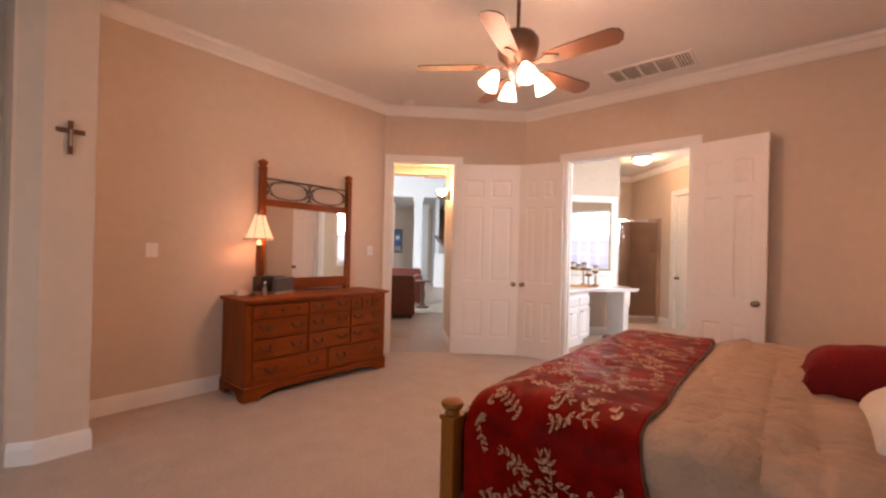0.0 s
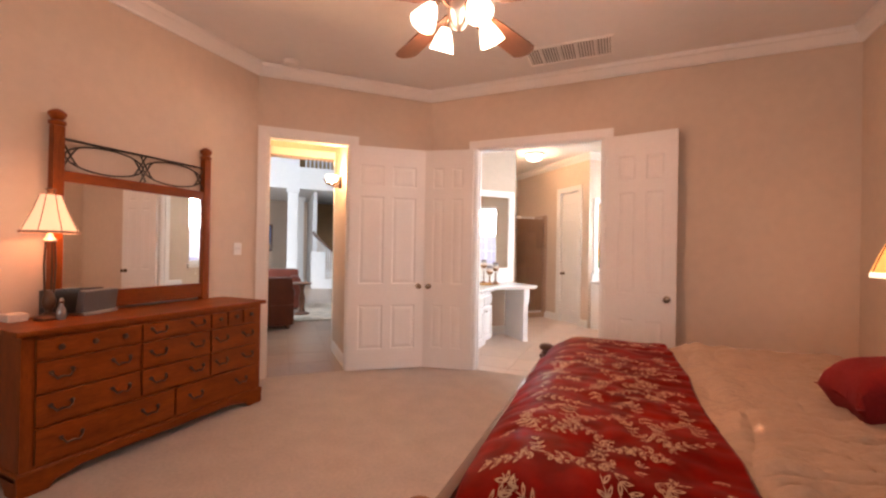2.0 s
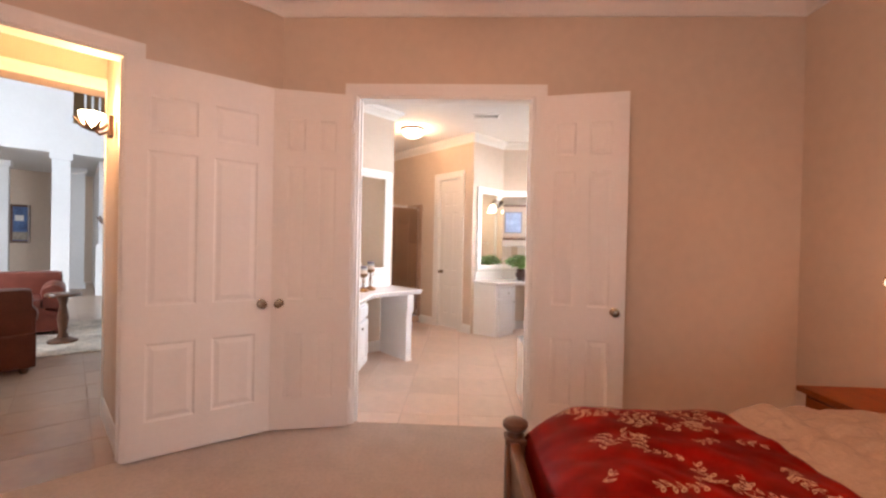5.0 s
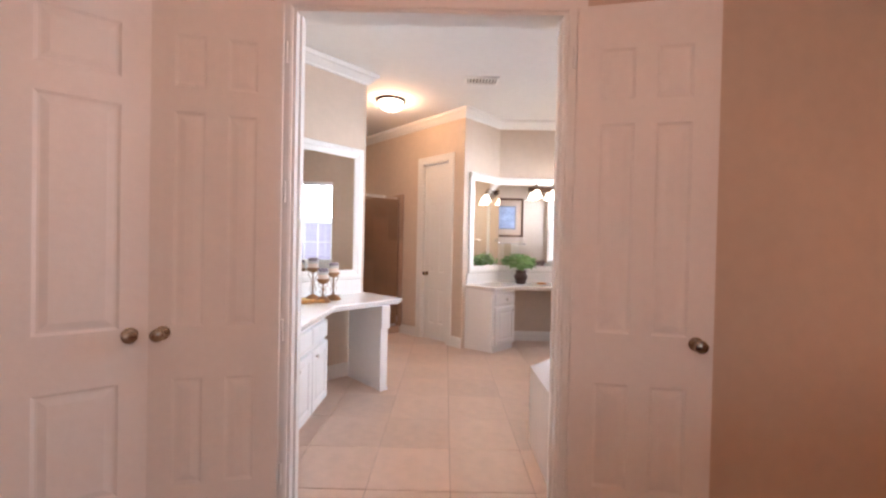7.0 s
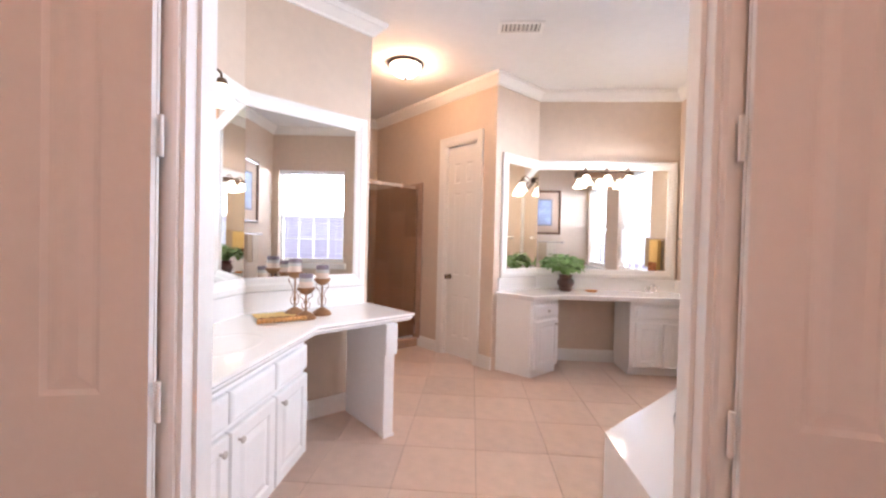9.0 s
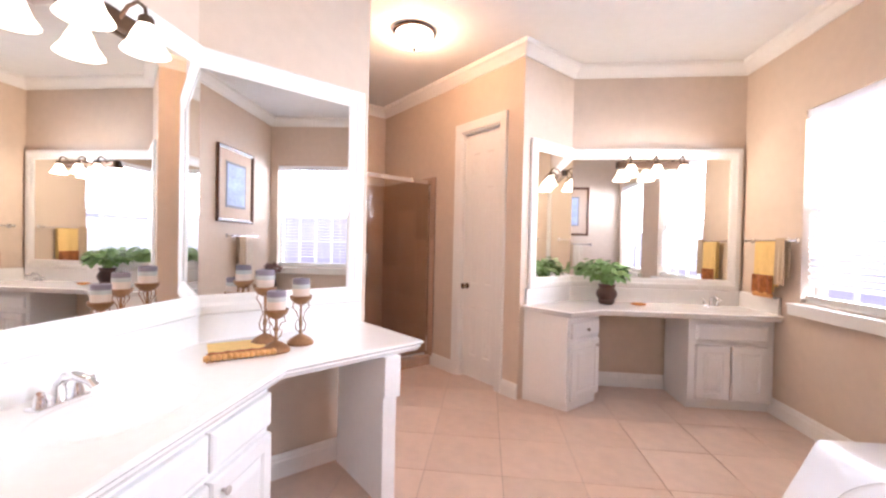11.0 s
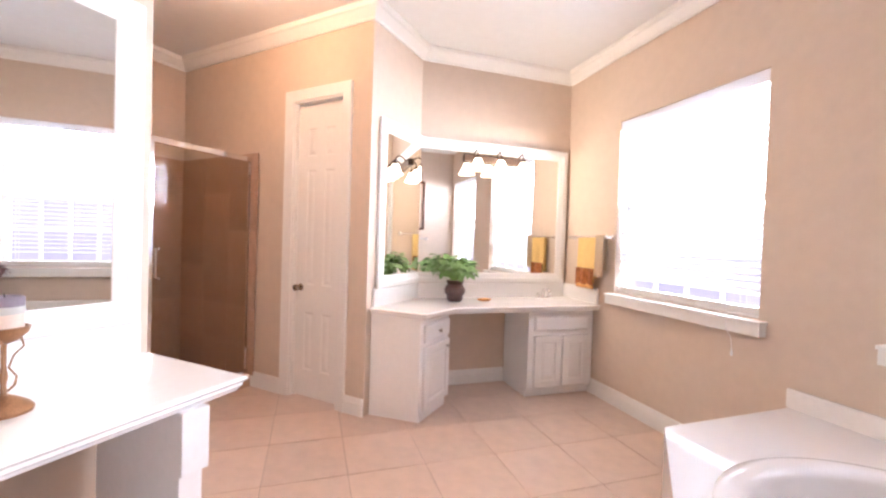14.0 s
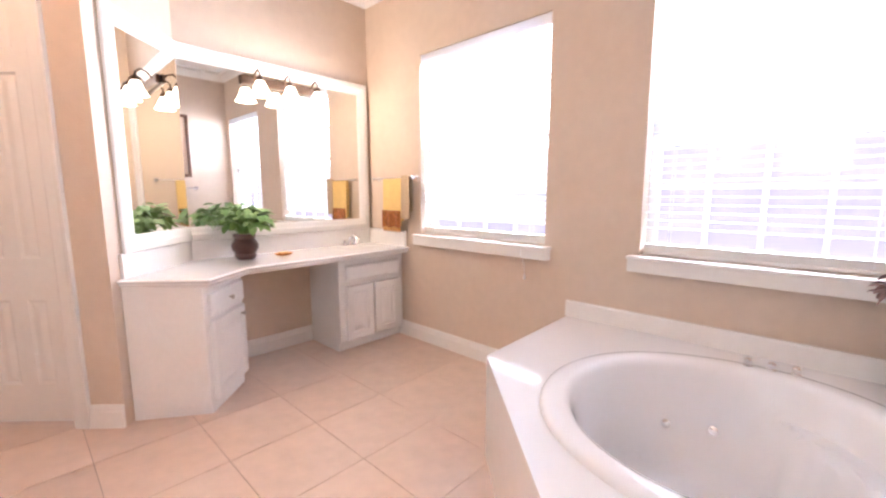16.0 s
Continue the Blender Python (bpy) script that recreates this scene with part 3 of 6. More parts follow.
# ---------------- far vanity ----------------
F0, F1 = (-0.435, 8.205), (-0.14, 8.43)
c2 = counter("vanity_countertop", [(1.245, 8.43), (1.245, YF - 0.004), (-0.31, YF - 0.004), (-0.785, 8.525), F0, F1], [(1.24, 8.43), F1, F0, (-0.785, 8.522)][::-1],
             "white moulded marble vanity top across a knee space")
part("backsplash", sweep(bmesh.new(), [(1.24, 8.45), (1.245, YF - 0.004), (-0.31, YF - 0.004), (-0.77, 8.53)], [(0, CT), (0.02, CT), (0.02, CT + 0.13), (0.012, CT + 0.14), (0, CT + 0.14)]), COUNTER, c2)
part("basin_rim", lathe(bmesh.new(), [(0.225, 0.0005), (0.215, 0.002), (0.20, 0.0015), (0.17, 0.0008), (0.165, -0.004)], 32, Matrix.Translation((0.93, 8.66, CT)) @ Matrix.Diagonal((1.05, 0.75, 1, 1)), False), COUNTER, c2, "", True)
faucet(Matrix.Translation((0.93, 8.87, CT)) @ Matrix.Rotation(radians(-90), 4, "Z"))
cl = thing("vanity_cabinet", "white painted narrow vanity cabinet with one door and drawer", "cabinet")
G0, G1 = (-0.458, 8.245), (-0.13, 8.58)
part("body", prism(bmesh.new(), [(-0.775, 8.515), G0, G1, (-0.155, 8.975), (-0.30, 8.975)], 0.07, CT - 0.033), CABWHITE, cl)
part("toe_kick", prism(bmesh.new(), [(-0.775, 8.517), (-0.44, 8.28), (-0.15, 8.575), (-0.16, 8.97), (-0.30, 8.97)], 0, 0.07), CABWHITE, cl)
ca = math.atan2(G1[1] - G0[1], G1[0] - G0[0])
gm = lambda s, z: Matrix.Translation((G0[0], G0[1], z)) @ Matrix.Rotation(ca, 4, "Z") @ Matrix.Translation((s, -0.012, 0))
cabinet_door(cl, "door", 0.40, 0.47, gm(0.04, 0.09), (0.34, 0.42))
cabinet_door(cl, "drawer", 0.40, 0.13, gm(0.04, 0.59), (0.2, 0.065))
cs = thing("vanity_cabinet", "white painted sink cabinet with two doors", "cabinet")
part("body", B(0.585, 1.243, 8.52, 8.98, 0.07, CT - 0.033), CABWHITE, cs)
part("toe_kick", B(0.59, 1.243, 8.56, 8.98, 0, 0.07), CABWHITE, cs)
for x0, kx in ((0.635, 0.24), (0.915, 0.03)):
    cabinet_door(cs, "door", 0.27, 0.45, Matrix.Translation((x0, 8.508, 0.095)), None)
cabinet_door(cs, "false_drawer", 0.55, 0.13, Matrix.Translation((0.635, 8.508, 0.585)), None)

# ---------------- corner tub ----------------
TZ = 0.515
tub = thing("bathtub", "white acrylic corner tub set in a tiled deck", "bathtub")
OUT = [(1.235, YN + 0.01), (1.235, 6.90), (0.355, 6.88), (-0.45, 6.05), (-0.45, YN + 0.01)]
TC = Vector((0.445, 5.97))


def tub_ring(k, z, n=72):
    """A ring of the basin, drawn out towards the walls' corner, where a moulded seat stands above the floor."""
    r = []
    for i in range(n):
        a = 2 * math.pi * i / n
        rad = 0.585 * k * (1 + 0.15 * max(0.0, math.cos(a + radians(45))) ** 3)
        x, y = rad * math.cos(a), rad * math.sin(a)
        f = min(1.0, max(0.0, (0.6 * x - 0.8 * y - 0.33) / 0.07))
        seat = TZ - 0.13
        r.append(Vector((TC.x + x, TC.y + y, z + (seat - z) * f * f * (3 - 2 * f) if z < seat else z)))
    return r


bm = bmesh.new()
n = 72
ring0 = tub_ring(1.0, TZ)
outer = []
P = [Vector(p) for p in OUT]
for v in ring0:
    # cast each rim point outward onto the deck's outline
    d = Vector((v.x, v.y)) - TC
    best = None
    for p, q in zip(P, P[1:] + P[:1]):
        e = q - p
        den = d.x * e.y - d.y * e.x
        if abs(den) < 1e-9:
            continue
        s = ((p.x - TC.x) * e.y - (p.y - TC.y) * e.x) / den
        u = ((p.x - TC.x) * d.y - (p.y - TC.y) * d.x) / den
        if s > 0 and -1e-6 <= u <= 1 + 1e-6 and (best is None or s < best):
            best = s
    outer.append(TC + d * best)
rows = [[bm.verts.new((p.x, p.y, TZ)) for p in outer], [bm.verts.new(v) for v in ring0]]
BASIN = [(0.99, 0.010), (0.97, 0.018), (0.93, 0.022), (0.87, 0.020), (0.83, 0.010), (0.805, -0.012), (0.785, -0.05), (0.765, -0.10), (0.74, -0.16), (0.71, -0.22), (0.67, -0.28), (0.63, -0.33),
         (0.58, -0.37), (0.52, -0.40), (0.45, -0.42), (0.38, -0.43), (0.25, -0.435), (0.1, -0.438)]
for k, z in [(k, TZ + dz) for k, dz in BASIN]:
    rows.append([bm.verts.new(v) for v in tub_ring(k, z)])
for a, b in zip(rows, rows[1:]):
    for i in range(n):
        bm.faces.new((a[i], a[(i + 1) % n], b[(i + 1) % n], b[i]))
bm.faces.new(rows[-1])
part("shell", bm, TUBWHITE, tub, "", True)
part("apron", sweep(bmesh.new(), [(1.235, 6.90), (0.355, 6.88), (-0.45, 6.05), (-0.45, YN + 0.01)], [(0, 0), (0.03, 0), (0.03, TZ - 0.02), (0.0, TZ - 0.002)]), COUNTER, tub, "pale marble apron")
part("splash", sweep(bmesh.new(), [(-0.45, YN + 0.004), (1.246, YN + 0.004), (1.246, 6.915)], [(0, TZ), (0.022, TZ), (0.022, TZ + 0.092), (0.014, TZ + 0.10), (0, TZ + 0.10)]), COUNTER, tub, "low marble splash ledge")
for i, k in enumerate((0.15, 0.6, 2.2, 2.8, 3.6, 4.3)):
    v = tub_ring(0.69, TZ - 0.25, 360)[int(math.degrees(k)) % 360]
    d = Vector((TC.x, TC.y, TZ - 0.1)) - v
    part("jet", lathe(bmesh.new(), [(0.018, 0), (0.018, 0.006), (0.008, 0.008)], 12, Matrix.Translation(v) @ d.to_track_quat("Z", "Y").to_matrix().to_4x4()), CHROME, tub, "chrome water jet", True)
for i in range(3):
    part("tap_handle", lathe(bmesh.new(), [(0.020, 0), (0.020, 0.006), (0.012, 0.012), (0.016, 0.03), (0.010, 0.036)], 12, Matrix.Translation((1.015 + 0.01 * i, 5.945 - 0.08 * i, TZ + 0.018))), CHROME, tub, "chrome deck tap", True)

# ---------------- shower ----------------
S0 = Vector(wp(1.30))
sd = Vector((-1, -1)).normalized()
sh = thing("shower_enclosure", "framed glass shower enclosure with metal rails", "shower")
fm = frame_of((S0.x + sd.x * 1.25, S0.y + sd.y * 1.25), S0)
part("header_rail", box(bmesh.new(), 0, 1.25, 1.98, 2.02, -0.02, 0.02, m=fm), CHROME, sh)
part("sill_rail", box(bmesh.new(), 0, 1.25, 0.10, 0.135, -0.02, 0.02, m=fm), CHROME, sh)
for s in (1.225, 0.42, 0.0):
    part("upright", box(bmesh.new(), s, s + 0.025, 0.135, 1.98, -0.015, 0.015, m=fm), CHROME, sh)
for s, sw in ((0.03, 0.385), (0.45, 0.77)):
    g = part("glass_panel", box(bmesh.new(), s, s + sw, 0.14, 1.975, -0.004, 0.004, m=fm), SHGLASS, sh, "clear glass shower panel")
    g.visible_shadow = False
part("handle", tube(bmesh.new(), [(0.50, 1.0, 0.005), (0.50, 1.0, 0.05), (0.50, 1.22, 0.05), (0.50, 1.22, 0.005)], 0.008, 8, m=fm), CHROME, sh)
curb = solid("shower_curb", box(bmesh.new(), 0, 1.25, 0, 0.10, -0.06, 0.06, 0.006, m=fm), SHTILE, "tiled shower kerb", "kerb", "structure")


def tiled(name, p, q, zt, w=0.33, label="brown stone shower tiles"):
    """Wall tiles, each its own piece, on a bed that lies on the wall."""
    m = frame_of(p, q)
    L = (Vector(q) - Vector(p)).length
    bed = solid(name, box(bmesh.new(), 0, L, 0.0, zt, 0.001, 0.010, m=m), GROUT, label, "tiled wall", "structure")
    nx, nz = max(1, round(L / w)), round(zt / w)
    dw, dz = L / nx, zt / nz
    me = mesh_of("tile", B(0.002, dw - 0.002, 0.002, dz - 0.002, 0.0, 0.006), SHTILE)
    for i in range(nx):
        for k in range(nz):
            o = new("tile", me)
            o.parent = bed
            o.matrix_basis = m @ Matrix.Translation((i * dw, k * dz, 0.009))
    return bed


tiled("wall_shower_tiles", wp(1.21), SH, 2.06)
tiled("wall_shower_tiles", SH, (SH[0] - 1.3, SH[1] - 1.3), 2.06)

# floor tiles of the bathroom
ROOM = [(-2.0, YB + 0.03), (XB, YB + 0.03), (XB, YF), A2, A1, wp(1.24), (-3.1, 9.3), (-3.1, 8.72), K2, K1, (-2.54, YN)]
X0, Y0 = -0.991, 5.921
for i in range(-5, 6):
    for k in range(-3, 9):
        cx, cy = X0 + (i + 0.5) * TS, Y0 + (k + 0.5) * TS
        if any(inside(ROOM, cx + a * TS * 0.5, cy + b * TS * 0.5) for a in (-1, 0, 1) for b in (-1, 0, 1)):
            if cy - TS / 2 < YB + 0.03:
                continue
            o = new("tile", tile_mesh)
            o.parent = bath_floor
            o.location = (X0 + i * TS, Y0 + k * TS, 0.0)

strip_mesh = mesh_of("tile", B(0.003, TS - 0.003, 0.003, Y0 - TS - YB - 0.035, -0.004, 0.0), TILE)
for i in range(-3, 5):
    o = new("tile", strip_mesh)
    o.parent = bath_floor
    o.location = (X0 + i * TS, YB + 0.032, 0.0)

# ---------------- bathroom lamps ----------------
GLOW = material("lit_frosted_glass", (0.95, 0.9, 0.82), 0.5, emit=5.0, emit_colour=(1.0, 0.86, 0.66), vary=0.0)
GLOWB = material("lit_frosted_bowl", (0.95, 0.9, 0.82), 0.5, emit=6.0, emit_colour=(1.0, 0.85, 0.66), vary=0.0)
cl_ = thing("ceiling_light", "flush ceiling light with a lit glass bowl", "ceiling light", pose(-1.74, 8.22, BZ))
part("base", lathe(bmesh.new(), [(0.165, 0), (0.172, -0.010), (0.168, -0.020), (0.155, -0.026)], 28), BRONZE, cl_, "bronze ring", True)
b_ = part("bowl", lathe(bmesh.new(), [(0.152, -0.024), (0.150, -0.045), (0.132, -0.082), (0.095, -0.112), (0.05, -0.130), (0.012, -0.135)], 28), GLOWB, cl_, "lit frosted glass bowl", True)
b_.visible_shadow = False
part("finial", lathe(bmesh.new(), [(0.014, -0.133), (0.014, -0.145), (0.006, -0.16)], 12), BRONZE, cl_, "", True)


def vanity_light(m, n=3):
    v = thing("vanity_light", "bronze vanity light bar with lit bell shades", "wall light", m, "vanity lights")
    part("bar", box(bmesh.new(), -0.32, 0.32, -0.03, -0.001, -0.035, 0.035, 0.012), BRONZE, v)
    for k in range(n):
        x = -0.23 + 0.46 * k / (n - 1)
        a = part("arm", tube(bmesh.new(), [(x, -0.02, 0.0), (x, -0.06, 0.05), (x, -0.10, 0.065), (x, -0.13, 0.04), (x, -0.135, 0.0)], 0.007, 8), BRONZE, v, "", True)
        part("socket", lathe(bmesh.new(), [(0.026, 0.0), (0.026, -0.03), (0.02, 0.008)][::-1], 14, Matrix.Translation((x, -0.135, 0.0))), BRONZE, v, "", True)
        s = part("shade", lathe(bmesh.new(), [(0.028, -0.025), (0.04, -0.05), (0.055, -0.09), (0.078, -0.125), (0.074, -0.125), (0.05, -0.09), (0.034, -0.05), (0.022, -0.03)], 18, Matrix.Translation((x, -0.135, 0.0)), False), GLOW, v, "lit frosted glass bell shade", True)
        s.visible_shadow = False
    return v


vanity_light(pose(0.42, YF - 0.015, 2.12))
vanity_light(Matrix.Translation((-2.525, 6.10, 2.15)) @ Matrix.Rotation(radians(90), 4, "Z"))


def register(name, m, w, h, n, label):
    r = thing(name, label, "air vent", m)
    part("frame", sweep(bmesh.new(), [(0, 0), (w, 0), (w, h), (0, h)], [(0, 0), (0, -0.01), (0.025, -0.014), (0.03, 0)], closed=True), WHITE, r)
    part("backing", B(0.03, w - 0.03, 0.03, h - 0.03, -0.003, -0.001), material("duct_grey", (0.30, 0.28, 0.26), 0.9), r)
    if w > 0.5:
        for k in range(1, 5):
            part("bar", B(w * k / 5 - 0.012, w * k / 5 + 0.012, 0.03, h - 0.03, -0.018, -0.013), WHITE, r)
    me = mesh_of("slat", B(-0.009, 0.009, 0.03, h - 0.03, -0.001, 0.001), WHITE)
    for i in range(n):
        o = new("slat", me)
        o.parent = r
        o.matrix_basis = Matrix.Translation((0.03 + (w - 0.06) * (i + 0.5) / n, 0, -0.009)) @ Matrix.Rotation(radians(38), 4, "Y")
    return r


register("ceiling_vent", pose(-0.88, 7.48, BZ), 0.36, 0.18, 9, "white louvred air vent in the bathroom ceiling")

# ---------------- bed ----------------
TAN = material("tan_comforter", (0.40, 0.27, 0.185), 0.75, vary=0.10, scale=9, bump=0.8, bump_scale=45, spec=0.25)


def floral_red():
    """Dark red satin with pale leaf sprigs."""
    m = bpy.data.materials.new("red_floral_satin")
    m.use_nodes = True
    t = m.node_tree
    b = t.nodes["Principled BSDF"]
    b.inputs["Roughness"].default_value = 0.46
    b.inputs["Specular IOR Level"].default_value = 0.04
    n = t.nodes.new("ShaderNodeTexNoise")
    n.inputs["Scale"].default_value = 12
    co = t.nodes.new("ShaderNodeTexCoord")
    t.links.new(co.outputs["Object"], n.inputs["Vector"])
    r = t.nodes.new("ShaderNodeValToRGB")
    r.color_ramp.elements[0].color = (0.11, 0.002, 0.0006, 1)
    r.color_ramp.elements[1].color = (0.22, 0.004, 0.0012, 1)
    r.color_ramp.elements[0].position, r.color_ramp.elements[1].position = 0.35, 0.7
    t.links.new(n.outputs[0], r.inputs[0])
    t.links.new(r.outputs[0], b.inputs["Base Color"])
    w = t.nodes.new("ShaderNodeTexNoise")
    w.inputs["Scale"].default_value = 500
    bp = t.nodes.new("ShaderNodeBump")
    bp.inputs["Strength"].default_value = 0.15
    t.links.new(co.outputs["Object"], w.inputs["Vector"])
    t.links.new(w.outputs[0], bp.inputs["Height"])
    t.links.new(bp.outputs[0], b.inputs["Normal"])
    return m


RED = floral_red()
SPRIG = material("sprig_embroidery", (0.48, 0.29, 0.17), 0.6, vary=0.2, scale=40)
BX0, BX1, BY0, BY1, BT = -0.74, 1.34, 1.93, 3.76, 0.745
bed = thing("bed", "king bed with turned posts, tan comforter and red floral throw", "bed")
part("box_spring", B(BX0 + 0.06, BX1, BY0 + 0.05, BY1 - 0.05, 0.18, 0.38, 0.03), material("box_spring_cloth", (0.5, 0.42, 0.34), 0.9), bed)
part("mattress", B(BX0 + 0.06, BX1, BY0 + 0.05, BY1 - 0.05, 0.38, 0.67, 0.05), material("mattress_cloth", (0.7, 0.66, 0.6), 0.9), bed)


def cover_point(x, v, lift):
    """v from -1 (hem on one side) to 1 (hem on the other): down the side, over the top, down again."""
    half = (BY1 - BY0) / 2 + 0.03
    mid = (BY0 + BY1) / 2
    drop = 0.46
    R = 0.13
    total = half + drop
    s = abs(v) * total
    sg = 1 if v >= 0 else -1
    flat = half - R
    if s < flat:
        y, z = s, BT
        ny, nz = 0, 1
    elif s < flat + R * math.pi / 2:
        a = (s - flat) / R
        y, z = flat + R * math.sin(a), BT - R + R * math.cos(a)
        ny, nz = math.sin(a), math.cos(a)
    else:
        y, z = half, BT - R - (s - flat - R * math.pi / 2)
        ny, nz = 1, 0
    p = Vector((x, mid + sg * y, z))
    k = noise.noise(Vector((x * 2.3, v * 4.1, 3.0))) * 0.012 + noise.noise(Vector((x * 6.5, v * 9.0, 9.0))) * 0.005 + 0.010 * abs(noise.noise(Vector((x * 2.2 + v * 6, v * 11.0, 4.0))))
    if lift > 0.0:
        k += 0.010 * abs(noise.noise(Vector((x * 4.5 + v * 5, v * 12 - x * 2, 21.0)))) + 0.007 * abs(noise.noise(Vector((x * 11, v * 17 + x * 4, 23.0))))
    else:
        # quilting and folds, flattened where the throw lies on it
        q = 0.0045 * math.sin(v * 1.405 * 2 * math.pi / 0.052 + 3.0 * noise.noise(Vector((x * 2.5, v * 3, 11.0)))) * (0.35 + 1.3 * abs(noise.noise(Vector((x * 7, v * 6, 12.0)))))
        q += 0.020 * abs(noise.noise(Vector((x * 9, v * 20, 7.0)))) + 0.026 * abs(noise.noise(Vector((x * 3.4, v * 5, 17.0)))) + 0.006 * noise.noise(Vector((x * 24, v * 40, 3.0)))
        q += 0.03 * abs(noise.noise(Vector((x * 4 - v * 3, v * 5 + x * 2, 31.0)))) - 0.016 * max(0.0, 1 - abs(math.sin(x * 4.6 + 0.25 * math.sin(v * 8))) * 9) - 0.012 * max(0.0, 1 - abs(math.sin(v * 13 + 0.3 * math.sin(x * 7))) * 7)
        q += 0.014 * (abs(math.sin(math.pi * x / 0.125)) * abs(math.sin(math.pi * v * 1.405 / 0.16))) ** 0.5 + 0.022
        k += q * min(1.0, max(0.0, (x + 0.08 - 0.5 * max(0.0, -v - 0.64)) / 0.12))
    if nz < 0.3:
        k += 0.018 * math.sin(x * 17 + 2 * noise.noise(Vector((x, v, 1)))) * min(1, (BT - R - z) * 4)
    fade = max(0.0, (BX0 + 0.22 - x)) / 0.22
    dz = -0.10 * fade ** 2 if nz > 0.3 else -0.06 * fade ** 2
    return p + Vector((0, sg * ny, nz)) * (k + lift) + Vector((0, 0, dz))


def cover(name, xa, xb, lift, mat, label, nx=60, nv=90, edge=None):
    bm = bmesh.new()
    g = []
    for i in range(nx + 1):
        row = []
        for j in range(nv + 1):
            v = -1 + 2 * j / nv
            hi = edge(v) if edge else xb
            lo = xa + (0.06 * max(0.0, -v) if lift > 0.0 else 0.0)
            x = lo + (hi - lo) * i / nx
            row.append(bm.verts.new(cover_point(x, v, lift)))
        g.append(row)
    for i in range(nx):
        for j in range(nv):
            bm.faces.new((g[i][j], g[i + 1][j], g[i + 1][j + 1], g[i][j + 1]))
    ob = part(name, bm, mat, bed, label, True)
    so = ob.modifiers.new("thick", "SOLIDIFY")
    so.thickness, so.offset = 0.02, 0
    return ob


cover("comforter", BX0 + 0.03, BX1 - 0.02, 0.0, TAN, "quilted tan comforter", 150, 320)
redge = lambda v: -0.06 + 0.04 * max(0.0, -v) - 0.10 * max(0, abs(v) - 0.45) + 0.16 * max(0.0, abs(v) - 0.72) ** 1.5 + 0.006 * math.sin(v * 9) + 0.5 * max(0.0, -v - 0.64)
runner = cover("throw", BX0 + 0.0, 0.0, 0.028, RED, "dark red satin throw with pale leaf sprigs", 90, 190, redge)
part("throw_piping", tube(bmesh.new(), [cover_point(redge(-1 + 2 * j / 110), -1 + 2 * j / 110, 0.03) for j in range(111)], 0.006, 6), DARKWOOD, runner, "dark piping on the hem")
# foot end of the throw, tucked behind the footboard
bm = bmesh.new()
g = []
for j in range(61):
    v = -0.72 + 1.44 * j / 60
    p = cover_point(BX0 + 0.06 * max(0.0, -v), v, 0.028)
    g.append([bm.verts.new(p + Vector((-0.008 * math.sin(k / 6 * math.pi / 2), 0, -0.42 * (k / 6)))) for k in range(7)])
for a, b in zip(g, g[1:]):
    for k in range(6):
        bm.faces.new((a[k], a[k + 1], b[k + 1], b[k]))
part("throw_end", bm, RED, runner, "", True)
# leaf sprigs stitched on the throw
random.seed(5)
bm = bmesh.new()


def leaf(bm, x, v, ang, L, W):
    """A stitched leaf: an outline of thread round an open field, or a solid stem where it is narrow."""
    scale_v = 1 / ((BY1 - BY0) / 2 + 0.03 + 0.46)
    loops = []
    for k_in in (1.0, 0.45):
        loop = []
        for side in (1, -1):
            for k in (range(6) if side > 0 else range(6, 0, -1)):
                f = k / 6
                s_ = L * (0.5 + (f - 0.5) * k_in)
                wd = side * W * math.sin(math.pi * f) ** 0.8 * k_in
                dx = s_ * math.cos(ang) - wd * math.sin(ang)
                dy = s_ * math.sin(ang) + wd * math.cos(ang)
                loop.append(bm.verts.new(cover_point(x + dx, v + dy * scale_v, 0.0405)))
        loops.append(loop)
    n = len(loops[0])
    for k in range(n):
        bm.faces.new((loops[0][k], loops[0][(k + 1) % n], loops[1][(k + 1) % n], loops[1][k]))
    if W < 0.003:
        bm.faces.new(loops[1])


def sprig(bm, x, v, ang, n):
    scale_v = 1 / ((BY1 - BY0) / 2 + 0.03 + 0.46)
    cx, cv, a = x, v, ang
    for k in range(n):
        cx += 0.027 * math.cos(a)
        cv += 0.027 * math.sin(a) * scale_v
        a += random.uniform(-0.35, 0.35)
        for sd in (1, -1):
            if random.random() < 0.82 and abs(cv) < 0.97 and BX0 + 0.10 < cx < redge(cv) - 0.05:
                leaf(bm, cx, cv, a + sd * random.uniform(0.6, 1.0), random.uniform(0.024, 0.036), random.uniform(0.0042, 0.0060))
                leaf(bm, cx, cv, a, 0.027, 0.0014)


for i in range(6):
    for j in range(20):
        x = BX0 + 0.08 + i * 0.122 + random.uniform(-0.05, 0.05) + (0.07 if j % 2 else 0)
        v = -0.96 + 1.92 * j / 19 + random.uniform(-0.03, 0.03)
        a = random.uniform(0, 6.28)
        for q in range(random.randint(1, 3)):
            sprig(bm, x, v, a + q * random.uniform(1.6, 2.4), random.randint(3, 6))
tagged(part("embroidery", bm, SPRIG, runner, "pale gold leaf sprigs"), "", "", "", "stuff")

